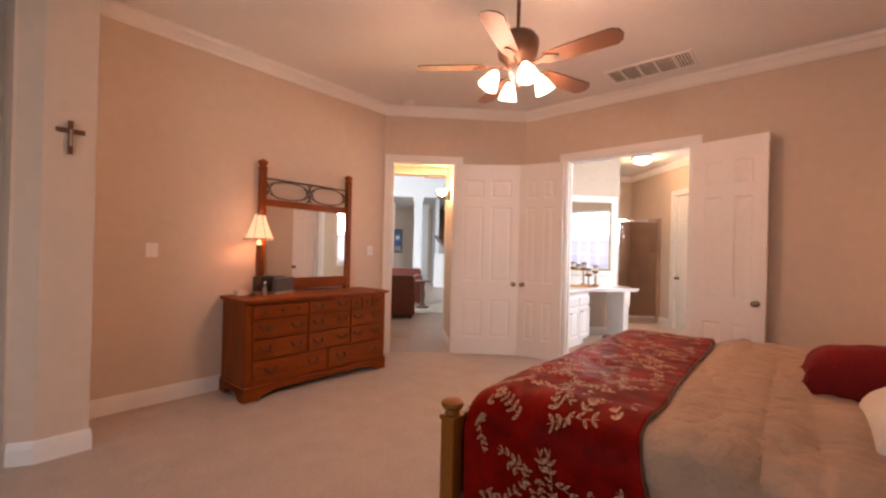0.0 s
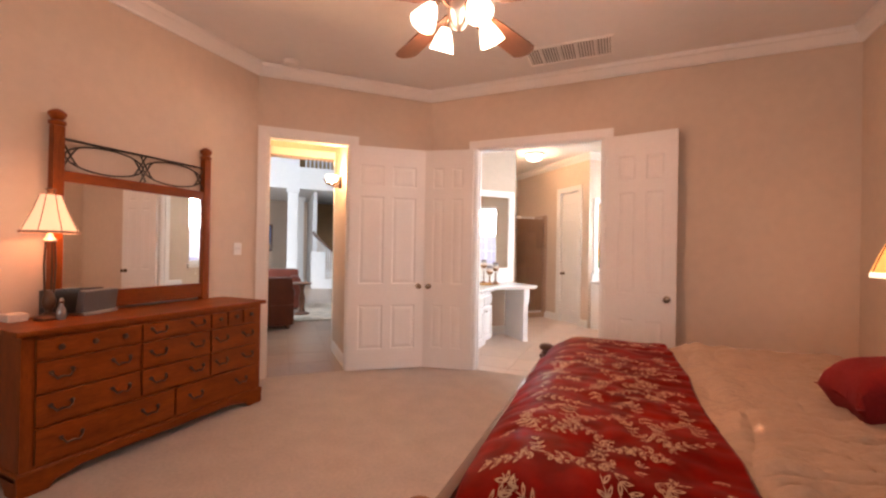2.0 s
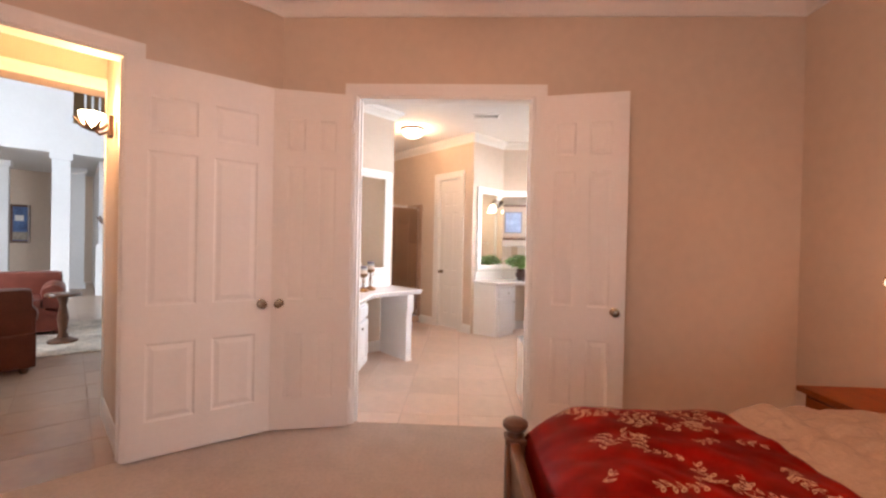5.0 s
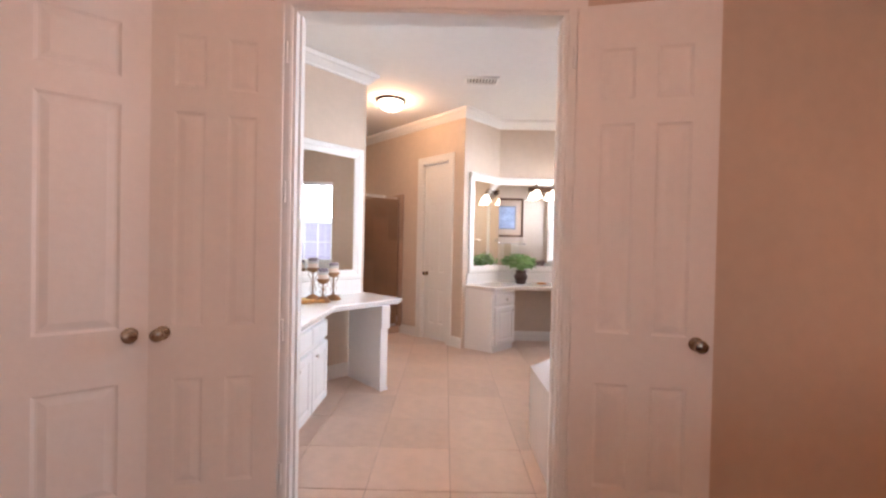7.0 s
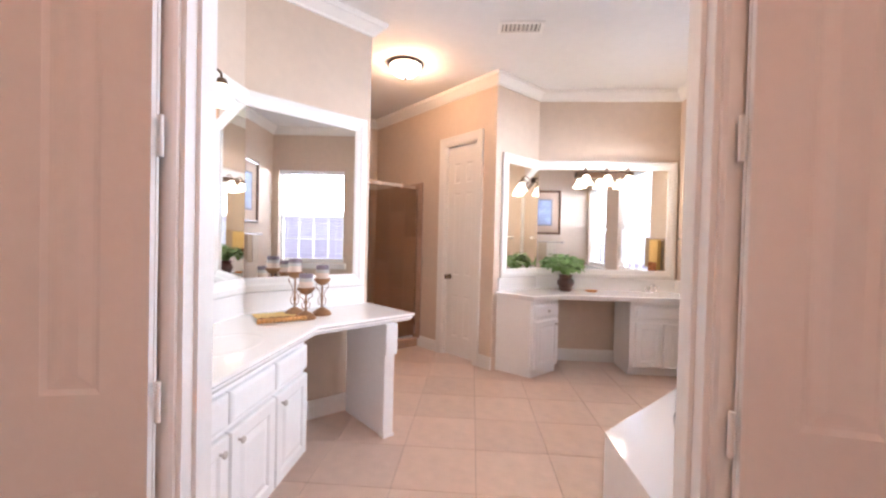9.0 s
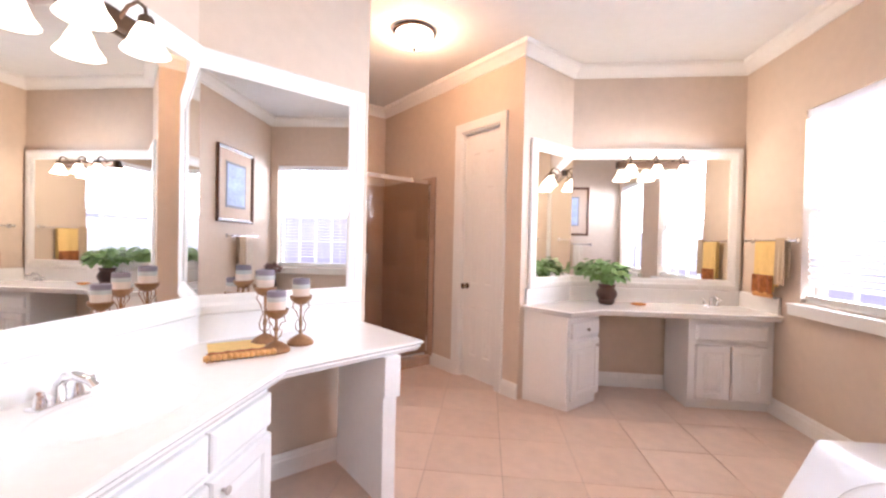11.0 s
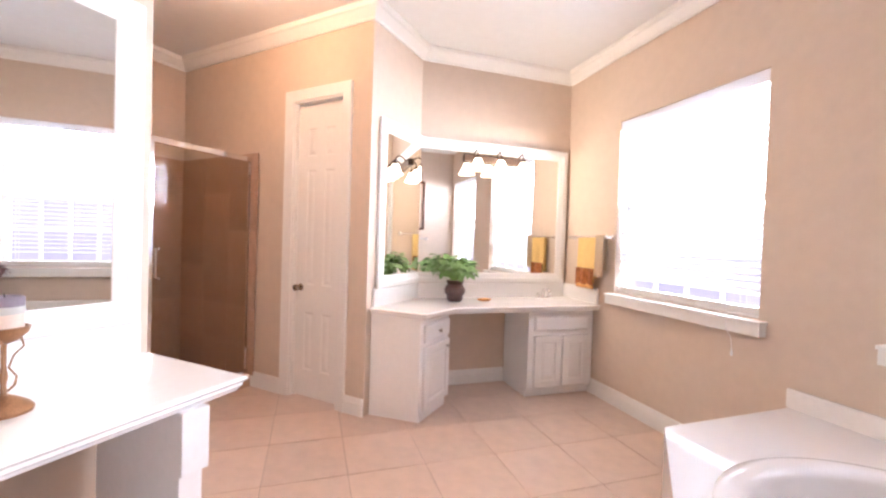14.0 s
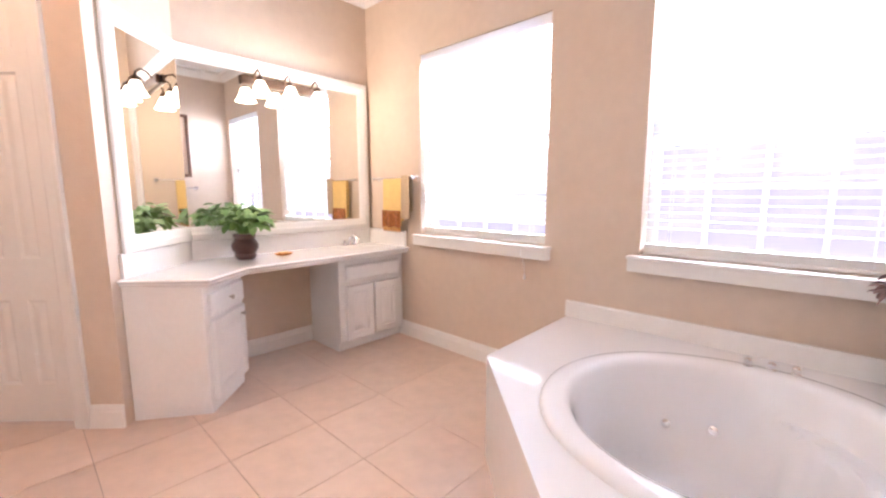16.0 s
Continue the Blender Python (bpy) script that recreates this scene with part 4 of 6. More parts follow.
CAP = [(0.030, 0.625), (0.034, 0.632), (0.030, 0.640), (0.026, 0.648), (0.040, 0.655), (0.049, 0.668), (0.047, 0.682), (0.034, 0.692), (0.012, 0.696)]
for y in (1.88, 3.80):
    # matching posts: near one coloured as lit, far one in the bed's dark wood
    po = part("post", B(-0.815, -0.745, y - 0.035, y + 0.035, 0, 0.61, 0.010), POSTLIT if y < 2 else DARKWOOD, bed, "square wood post, its lit honey tone put into the colour" if y < 2 else "square dark wood post")
    part("collar", B(-0.820, -0.740, y - 0.040, y + 0.040, 0.608, 0.627, 0.006), POSTLIT if y < 2 else DARKWOOD, po)
    part("cap", lathe(bmesh.new(), CAP, 20, Matrix.Translation((-0.78, y, 0))), POSTLIT if y < 2 else DARKWOOD, po, "turned mushroom cap", True)
part("foot_rail", B(-0.805, -0.765, 1.915, 3.765, 0.555, 0.62, 0.014), DARKWOOD, bed)
part("foot_board", B(-0.797, -0.773, 1.915, 3.765, 0.362, 0.557, 0.004), DARKWOOD, bed)
part("foot_panel", B(-0.815, -0.795, 1.93, 3.77, 0.14, 0.36, 0.004), DARKWOOD, bed)
part("side_rail", B(-0.79, 1.36, 1.90, 1.93, 0.16, 0.30, 0.006), DARKWOOD, bed)
part("side_rail", B(-0.79, 1.36, 3.77, 3.80, 0.16, 0.30, 0.006), DARKWOOD, bed)
part("headboard", B(1.36, 1.405, 1.9, 3.8, 0.1, 1.15, 0.012), DARKWOOD, bed)


def pillow(name, m, w, d, h, mat, label, stripe=None):
    bm = bmesh.new()
    N = 18
    top, bot = [], []
    for i in range(N + 1):
        ra, rb = [], []
        for j in range(N + 1):
            a, b = -1 + 2 * i / N, -1 + 2 * j / N
            pin = 1 - 0.10 * (1 - abs(a)) * 0 - 0.08 * (1 - a * a) * b * b - 0.08 * (1 - b * b) * a * a
            x, y = a * w / 2 * (1 - 0.10 * (1 - b * b) * abs(a) ** 3), b * d / 2 * (1 - 0.10 * (1 - a * a) * abs(b) ** 3)
            hh = h / 2 * ((1 - a ** 4) * (1 - b ** 4)) ** 0.55 + 0.006 * noise.noise(Vector((a * 3, b * 3, w * 7)))
            ra.append(bm.verts.new((x, y, hh)))
            rb.append(bm.verts.new((x, y, -hh)))
        top.append(ra)
        bot.append(rb)
    for i in range(N):
        for j in range(N):
            bm.faces.new((top[i][j], top[i + 1][j], top[i + 1][j + 1], top[i][j + 1]))
            bm.faces.new((bot[i][j], bot[i][j + 1], bot[i + 1][j + 1], bot[i + 1][j]))
    bmesh.ops.remove_doubles(bm, verts=bm.verts, dist=0.002)
    p = solid(name, bm, mat, label, "pillow", smooth=True, m=m)
    return p


CREAM = material("cream_cloth", (0.62, 0.54, 0.44), 0.85, vary=0.1, scale=14, bump=0.3, bump_scale=200)
DRED = material("red_cushion_cloth", (0.17, 0.009, 0.008), 0.8, spec=0.15, vary=0.2, scale=9, bump=0.3, bump_scale=200)
pillow("pillow", Matrix.Translation((0.535, 2.77, BT + 0.135)) @ Matrix.Rotation(radians(-8), 4, "Y"), 0.40, 0.30, 0.23, DRED, "plump dark red cushion lying on the comforter")
pillow("pillow", Matrix.Translation((0.70, 3.16, BT + 0.085)) @ Matrix.Rotation(radians(48), 4, "Z"), 0.38, 0.38, 0.14, CREAM, "cream cushion lying behind the red one")
pillow("pillow", Matrix.Translation((0.66, 2.36, BT + 0.13)) @ Matrix.Rotation(radians(-30), 4, "Y"), 0.40, 0.46, 0.2, CREAM, "cream cushion with rust stripes on the bed")
pillow("pillow", Matrix.Translation((1.02, 3.36, BT + 0.24)) @ Matrix.Rotation(radians(-60), 4, "Y"), 0.5, 0.70, 0.19, DRED, "dark red sham propped against the pillows")
pillow("pillow", Matrix.Translation((1.02, 2.40, BT + 0.24)) @ Matrix.Rotation(radians(-60), 4, "Y"), 0.5, 0.70, 0.19, DRED, "dark red sham propped against the pillows")
pillow("pillow", Matrix.Translation((1.2, 3.34, BT + 0.24)) @ Matrix.Rotation(radians(-62), 4, "Y"), 0.5, 0.74, 0.19, CREAM, "cream pillow against the headboard")
pillow("pillow", Matrix.Translation((1.2, 2.40, BT + 0.24)) @ Matrix.Rotation(radians(-62), 4, "Y"), 0.5, 0.74, 0.19, CREAM, "cream pillow against the headboard")

# ---------------- dresser with mirror ----------------
dr = thing("dresser", "cherry wood dresser with many drawers on bracket feet", "dresser")
DX0, DX1, DY0, DY1, DZ = -3.64, -3.15, 2.03, 3.55, 0.835
part("carcass", B(DX0, DX1, DY0, DY1, 0.10, DZ), WOODZ, dr)
part("top", B(DX0, DX1 + 0.035, DY0 - 0.03, DY1 + 0.03, DZ, DZ + 0.03, 0.008), WOOD, dr)
bm = bmesh.new()
sweep(bm, [(DX0, DY0), (DX1, DY0), (DX1, DY1), (DX0, DY1)][::-1], [(0, 0.085), (0.014, 0.085), (0.014, 0.115), (0.006, 0.125), (0, 0.125)])
part("base_moulding", bm, WOOD, dr)
fy = DY1 - DY0 + 0.024
sk = [(0, 0), (0.13, 0), (0.16, 0.035), (0.22, 0.05), (0.28, 0.065), (fy - 0.28, 0.065), (fy - 0.22, 0.05), (fy - 0.16, 0.035), (fy - 0.13, 0), (fy, 0), (fy, 0.10), (0, 0.10)]
mf = Matrix(((0, 0, 1, DX1 - 0.006), (1, 0, 0, DY0 - 0.012), (0, 1, 0, 0), (0, 0, 0, 1)))
part("bracket_front", prism(bmesh.new(), sk, 0, 0.02, mf), WOOD, dr)
fx = DX1 - DX0
sk2 = [(0, 0), (0.10, 0), (0.13, 0.04), (0.17, 0.06), (fx - 0.17, 0.06), (fx - 0.13, 0.04), (fx - 0.10, 0), (fx, 0), (fx, 0.10), (0, 0.10)]
for yy in (DY0 - 0.014, DY1 - 0.004):
    ms = Matrix(((1, 0, 0, DX0), (0, 0, 1, yy), (0, 1, 0, 0), (0, 0, 0, 1)))
    part("bracket_side", prism(bmesh.new(), sk2, 0, 0.018, ms), WOOD, dr)


def bail(parent, y, z, k=1.3):
    line = [(0.02, -0.036, 0.008), (0.034, -0.034, 0), (0.037, -0.02, -0.018), (0.037, 0, -0.012), (0.037, 0.02, -0.018), (0.034, 0.034, 0), (0.02, 0.036, 0.008)]
    h = part("handle", tube(bmesh.new(), [(DX1 + dx, y + dy * k, z + dz * k) for dx, dy, dz in line], 0.0055, 6), BRONZE, parent, "dark bronze bail pull", True)
    for sy in (-1, 1):
        part("rosette", lathe(bmesh.new(), [(0.012, 0.0), (0.013, 0.003), (0.006, 0.006)], 10, Matrix.Translation((DX1 + 0.0175, y + sy * 0.036 * k, z + 0.010)) @ Matrix.Rotation(radians(90), 4, "Y")), BRONZE, h)


def drawer(y0, y1, z0, z1, pulls):
    g = 0.007
    d = part("drawer", B(DX1 + 0.0005, DX1 + 0.018, y0 + g, y1 - g, z0 + g, z1 - g, 0.005), WOOD, dr)
    zc = (z0 + z1) / 2 + 0.006
    if pulls == "knob":
        part("knob", lathe(bmesh.new(), [(0.008, 0), (0.008, 0.010), (0.016, 0.016), (0.014, 0.024), (0.005, 0.027)], 12, Matrix.Translation((DX1 + 0.018, (y0 + y1) / 2, zc)) @ Matrix.Rotation(radians(90), 4, "Y")), BRONZE, d, "dark bronze knob", True)
    else:
        for f in ((0.22, 0.78) if pulls == 2 else (0.5,)):
            bail(d, y0 + (y1 - y0) * f, zc)


fr = DY0 + 0.05
ya, yb, yc, yd = fr, fr + 0.52, fr + 1.0, DY1 - 0.05
ym = (ya + yd) / 2 + 0.03
for a, b, k in ((0.70, 0.815, "knob"), (0.52, 0.695, 2), (0.345, 0.52, 2)):
    if k == "knob":
        w3 = (yb - ya) / 1
        d = part("drawer", B(DX1 + 0.0005, DX1 + 0.018, ya + 0.005, yb - 0.005, a + 0.005, b - 0.005, 0.005), WOOD, dr)
        for f in (0.2, 0.5, 0.8):
            part("knob", lathe(bmesh.new(), [(0.008, 0), (0.008, 0.010), (0.016, 0.016), (0.014, 0.024), (0.005, 0.027)], 12, Matrix.Translation((DX1 + 0.018, ya + (yb - ya) * f, (a + b) / 2)) @ Matrix.Rotation(radians(90), 4, "Y")), BRONZE, d, "dark bronze knob", True)
    else:
        drawer(ya, yb, a, b, 2)
    drawer(yb, yc, a, b, 2)
    if k == "knob":
        for q in range(3):
            drawer(yc + (yd - yc) * q / 3, yc + (yd - yc) * (q + 1) / 3, a, b, "knob")
    else:
        drawer(yc, yd, a, b, 2)
drawer(ya, ym, 0.14, 0.34, 2)
drawer(ym, yd, 0.14, 0.34, 2)

dm = thing("dresser_mirror", "cherry framed dresser mirror with iron scroll crest", "mirror", Matrix.Translation((-3.60, 2.85, 0)) @ Matrix.Rotation(radians(2), 4, "Z") @ Matrix.Translation((3.60, -2.85, 0)))
MX = -3.60
ML, MR = 2.34, 3.365
Z0 = DZ + 0.03
for y in (ML, MR):
    part("post", box(bmesh.new(), MX - 0.028, MX + 0.028, y - 0.03, y + 0.03, Z0, 2.06, 0.006), WOODZ, dm)
    part("finial", lathe(bmesh.new(), [(0.034, 2.06), (0.044, 2.07), (0.044, 2.085), (0.028, 2.095), (0.034, 2.105), (0.046, 2.125), (0.046, 2.14), (0.03, 2.155), (0.008, 2.165)], 16, Matrix.Translation((MX, y, 0))), WOODZ, dm, "", True)
part("top_rail", B(MX - 0.018, MX + 0.018, ML + 0.03, MR - 0.03, 1.715, 1.785, 0.005), WOOD, dm)
part("bottom_rail", B(MX - 0.018, MX + 0.018, ML + 0.03, MR - 0.03, Z0 + 0.02, Z0 + 0.14, 0.005), WOOD, dm)
part("glass", B(MX - 0.004, MX + 0.004, ML + 0.03, MR - 0.03, Z0 + 0.14, 1.715), MIRROR, dm, "silvered mirror glass")
part("backing", B(MX - 0.012, MX - 0.006, ML + 0.03, MR - 0.03, Z0 + 0.02, 1.75), DARKWOOD, dm)
ir = part("iron_crest", tube(bmesh.new(), [(MX, ML + 0.03, 1.985), (MX, MR - 0.03, 1.985)], 0.008, 8), IRON, dm, "dark iron scroll work")
for c in (0.27, 0.73):
    cy = ML + (MR - ML) * c
    part("scroll", tube(bmesh.new(), [(MX, cy + 0.235 * math.cos(a), 1.885 + 0.088 * math.sin(a)) for a in [2 * math.pi * k / 36 for k in range(36)]], 0.006, 6, True), IRON, ir)
for c in (0.27, 0.73):
    cy = ML + (MR - ML) * c
    for sy in (1, -1):
        for sz in (1, -1):
            part("scroll", tube(bmesh.new(), [(MX + 0.003, cy + sy * (0.17 + 0.085 * f), 1.885 - sz * 0.060 + sz * 0.155 * f ** 1.15) for f in (0, 0.2, 0.4, 0.6, 0.8, 1.0)], 0.006, 6), IRON, ir)

# ---------------- ceiling fan ----------------
FANWOOD = material("fan_blade_wood", (0.13, 0.06, 0.03), 0.45, vary=0.2, scale=6, stretch=(1, 8, 8))
FANGLOW = material("lit_fan_glass", (0.95, 0.9, 0.82), 0.5, emit=9.0, emit_colour=(1.0, 0.86, 0.66), vary=0.0)
fan = thing("ceiling_fan", "five-blade ceiling fan with four lit bell shades", "ceiling fan", pose(FAN[0], FAN[1], 0))
part("canopy", lathe(bmesh.new(), [(0.02, CZ - 0.09), (0.05, CZ - 0.07), (0.068, CZ - 0.02), (0.07, CZ)], 20), BRONZE, fan, "", True)
part("rod", lathe(bmesh.new(), [(0.012, 2.74), (0.012, CZ - 0.05)], 12), BRONZE, fan, "", True)
part("motor", lathe(bmesh.new(), [(0.03, 2.52), (0.07, 2.525), (0.085, 2.56), (0.125, 2.60), (0.135, 2.66), (0.135, 2.70), (0.11, 2.735), (0.06, 2.75), (0.02, 2.77)], 28), BRONZE, fan, "", True)
part("light_hub", lathe(bmesh.new(), [(0.012, 2.40), (0.03, 2.42), (0.055, 2.47), (0.062, 2.52), (0.05, 2.56), (0.06, 2.60)], 20), NICKEL, fan, "", True)
bl = bmesh.new()
prism(bl, [(0.20, -0.05), (0.30, -0.062), (0.60, -0.070), (0.625, -0.068), (0.632, -0.056), (0.65, -0.048), (0.665, 0.0), (0.65, 0.048), (0.632, 0.056), (0.625, 0.068), (0.60, 0.070), (0.30, 0.062), (0.20, 0.05)], -0.004, 0.004)
blade_me = mesh_of("blade", bl, FANWOOD)
br = bmesh.new()
prism(br, [(0.10, -0.02), (0.17, -0.018), (0.22, -0.045), (0.27, -0.02), (0.29, 0), (0.27, 0.02), (0.22, 0.045), (0.17, 0.018), (0.10, 0.02)], -0.012, -0.005)
brk_me = mesh_of("bracket", br, BRONZE)
for k in range(5):
    a = radians(72 * k)
    mm_ = Matrix.Translation((0, 0, 2.535)) @ Matrix.Rotation(a, 4, "Z") @ Matrix.Rotation(radians(-11), 4, "X")
    o = new("blade", blade_me)
    o.parent = fan
    o.matrix_basis = mm_
    q = new("blade_bracket", brk_me)
    q.parent = fan
    q.matrix_basis = mm_
for k in range(4):
    a = radians(50 + 90 * k)
    mm_ = Matrix.Rotation(a, 4, "Z")
    part("arm", tube(bmesh.new(), [(0.05, 0, 2.50), (0.09, 0, 2.525), (0.13, 0, 2.515), (0.145, 0, 2.48)], 0.008, 8, m=mm_), BRONZE, fan, "", True)
    sm = mm_ @ Matrix.Translation((0.145, 0, 2.485)) @ Matrix.Rotation(radians(-28), 4, "Y") @ Matrix.Scale(0.88, 4)
    s = part("shade", lathe(bmesh.new(), [(0.026, 0.0), (0.036, -0.02), (0.05, -0.05), (0.062, -0.09), (0.072, -0.125), (0.066, -0.125), (0.045, -0.06), (0.02, -0.01)], 18, sm, False), FANGLOW, fan, "lit frosted glass bell shade", True)
    s.visible_shadow = False
register("ceiling_vent", pose(-1.16, 4.60, CZ), 0.76, 0.36, 30, "white return air grille in the bedroom ceiling")

# ---------------- hall and living room beyond the angled door ----------------
PALE = material("pale_paint", (0.80, 0.80, 0.80), 0.8, vary=0.03, scale=2)
LEATHER = material("brown_leather", (0.085, 0.022, 0.009), 0.42, spec=0.25, vary=0.25, scale=7, bump=0.2, bump_scale=60)
LEATHER2 = material("red_brown_leather", (0.17, 0.045, 0.03), 0.4, spec=0.3, vary=0.25, scale=7, bump=0.2, bump_scale=60)
RUG = material("patterned_rug", (0.55, 0.49, 0.41), 0.95, vary=0.5, scale=5, bump=0.4, bump_scale=200)
STAIRCARPET = material("stair_carpet", (0.42, 0.27, 0.14), 0.95, vary=0.15, scale=9)
UMBER = material("umber_wall_paint", (0.42, 0.26, 0.13), 0.85, vary=0.06, scale=2)
LEAF = material("plant_leaf", (0.06, 0.15, 0.03), 0.45, vary=0.35, scale=20)
O3 = Vector((-0.78, 1.51))
HM = Matrix(((0.7071, -0.7071, 0, O3.x), (0.7071, 0.7071, 0, O3.y), (0, 0, 1, 0), (0, 0, 0, 1)))   # local x to the side, local y along the hall


def at(l, d):
    v = HM @ Vector((l, d, 0))
    return (v.x, v.y)


HR = hp(0.925)
wall("wall_hall", HR, at(0.557, 4.80), 2.9, thick=0.22)
wall("wall_hall_left", at(-0.45, 4.80), hp(1.745 + 0.05), 2.9, thick=0.2)
hdr = solid("wall_hall_header", B(-0.66, 0.56, 4.80, 5.0, 2.49, 5.2, m=HM), WALL, "warm lit beam over the hall end", "wall", "structure")
solid("ceiling", B(-0.6, 0.75, 3.89, 4.80, 2.9, 3.0, m=HM), CEIL, "low hall ceiling lit by the sconce", "ceiling", "structure")
bm = bmesh.new()
solid("wall_hall_return", B(-0.66, -0.27, 4.80, 5.0, 0, 2.49, m=HM), WALL, "warm lit wall beside the hall opening", "wall", "structure")
line = [(-0.27, 0), (-0.27, 2.49), (0.545, 2.49), (0.545, 0)]
cm = HM @ Matrix(((1, 0, 0, 0), (0, 0, -1, 4.80), (0, 1, 0, 0), (0, 0, 0, 1)))
sweep(bm, line, CASE, cm)
solid("trim_casing", bm, WHITE, "white painted casing at the hall end", "door casing", "structure")
baseboard([HR, at(0.557, 4.70)])
solid("floor", B(-7, 2.3, 3.765, 18, -0.12, -0.004, m=HM), GROUT, "grout bed under the hall floor tiles", "floor", "structure")
hall_floor = bpy.data.objects["floor.002"]
hall_tile = mesh_of("tile", B(0.003, TS - 0.003, 0.003, TS - 0.003, -0.004, 0.0), HALLTILE)
for i in range(-5, 4):
    for k in range(0, 14):
        d0 = 3.775 + k * TS
        l0 = 0.02 + i * TS
        if d0 > 10:
            continue
        if k < 2 and not -0.5 < l0 < 0.6:
            continue
        o = new("tile", hall_tile)
        o.parent = hall_floor
        o.matrix_basis = HM @ Matrix.Translation((l0, d0, 0.0))
solid("floor", B(-7, 2.3, 3.775 + 14 * TS, 18, -0.004, 0.0, m=HM), HALLTILE, "pale tiled living room floor", "floor", "structure")
# front of the gallery: columns, beam, upper wall and balcony
for l, d0 in ((-0.92, 13.0), (0.20, 13.0), (-0.90, 15.2), (0.49, 15.2)):
    c = thing("column", "white square column under the gallery beam", "column", HM @ Matrix.Translation((l, d0, 0)), "gallery columns")
    part("shaft", B(-0.15, 0.15, -0.15, 0.15, 0.14, 3.04, 0.008), PALE, c)
    part("base", B(-0.18, 0.18, -0.18, 0.18, 0, 0.14, 0.012), PALE, c)
    part("capital", B(-0.19, 0.19, -0.19, 0.19, 3.04, 3.18, 0.015), PALE, c)
solid("wall_gallery", B(-6, 0.38, 12.86, 13.1, 3.18, 7.0, m=HM), PALE, "white upper gallery wall", "wall", "structure")
solid("wall_balcony", B(0.38, 2.3, 12.80, 13.1, 3.18, 3.86, m=HM), PALE, "white balcony edge beam", "wall", "structure")
solid("ceiling", B(-6, 2.3, 13.1, 17.0, 3.18, 3.3, m=HM), CEIL, "ceiling under the gallery", "ceiling", "structure")
bal = thing("balcony_railing", "white balcony railing with turned balusters", "railing", HM @ Matrix.Translation((0, 12.95, 3.86)))
part("handrail", B(0.40, 2.28, -0.03, 0.03, 0.86, 0.92, 0.01), PALE, bal)
bme = mesh_of("baluster", lathe(bmesh.new(), [(0.022, 0), (0.022, 0.15), (0.030, 0.22), (0.018, 0.34), (0.024, 0.6), (0.020, 0.86)], 8), PALE, True)
for k in range(14):
    o = new("baluster", bme)
    o.parent = bal
    o.location = (0.58 + 0.125 * k, 0, 0)
solid("wall_upper_back", B(0.38, 2.3, 15.4, 15.6, 3.3, 7.0, m=HM), UMBER, "tan wall behind the balcony", "wall", "structure")
solid("wall_far", B(-6, 0.95, 16.8, 17.0, 0, 3.2, m=HM), WALL, "beige wall behind the gallery", "wall", "structure")
solid("wall_stairwell", B(0.95, 2.3, 17.2, 17.4, 0, 7.0, m=HM), UMBER, "umber stairwell wall", "wall", "structure")
solid("wall_stair_side", B(0.85, 0.97, 13.4, 17.2, 0, 3.2, m=HM), PALE, "white wall beside the stair", "wall", "structure")
wall("wall_living_left", at(-6.0, 18), at(-6.0, 2.9), 7.0, mat=PALE)
wall("wall_living_right", at(2.3, 5.0), at(2.3, 18), 7.0, mat=PALE)
solid("wall_living_front", B(0.78, 2.3, 4.82, 5.0, 0, 7.0, m=HM), PALE, "white living room wall", "wall", "structure")
solid("ceiling", B(-6.2, 2.4, 4.8, 18, 7.0, 7.1, m=HM), CEIL, "high living room ceiling", "ceiling", "structure")
pic = thing("picture", "dark framed blue landscape picture on the wall", "picture", HM @ Matrix.Translation((-0.86, 16.795, 1.17)))
part("frame", sweep(bmesh.new(), [(0, 0), (0.40, 0), (0.40, 1.05), (0, 1.05)], [(0, 0), (0, 0.04), (0.06, 0.03), (0.06, 0)], Matrix(((1, 0, 0, 0), (0, 0, -1, 0), (0, 1, 0, 0), (0, 0, 0, 1))), True), DARKWOOD, pic)
part("canvas", B(0.05, 0.35, -0.02, -0.002, 0.05, 1.0), material("blue_canvas", (0.07, 0.13, 0.30), 0.6, vary=0.9, scale=4), pic, "blue and green painted canvas")
part("painted_house", B(0.10, 0.27, -0.024, -0.0202, 0.60, 0.76), PALE, pic, "white painted house")
part("painted_foreground", B(0.06, 0.34, -0.024, -0.0202, 0.08, 0.30), material("painted_sand", (0.35, 0.30, 0.24), 0.7, vary=0.6, scale=12), pic, "grey painted foreground")
# stair that climbs away behind the white curb
st = thing("staircase", "curved staircase with carpeted steps and white balustrade", "staircase", HM.copy())
for k in range(16):
    a = k / 15
    part("step", B(1.0 + 0.10 * a, 2.28, 13.5 + 0.23 * k, 13.5 + 0.23 * (k + 1) + 0.02, 0.18 * k, 0.18 * (k + 1) , 0.01), STAIRCARPET, st)
part("curb", prism(bmesh.new(), [(0.84, 13.1), (1.9, 12.9), (2.0, 13.0), (2.0, 13.12), (0.97, 13.3)], 0, 0.30), PALE, st)
n_ = 12
rail = []
for k in range(n_ + 1):
    f = k / n_
    rail.append((0.84 + 0.78 * f, 13.2 - 0.18 * math.sin(f * 2.4), 1.85 - 0.75 * f ** 0.8))
part("handrail", tube(bmesh.new(), rail, 0.045, 8), DARKWOOD, st, "dark wooden handrail", True)
for k in range(1, n_):
    x, y, z = rail[k]
    part("baluster", lathe(bmesh.new(), [(0.018, 0.28), (0.026, 0.5), (0.016, 0.7), (0.018, z)], 8, Matrix.Translation((x, y, 0))), PALE, st, "", True)
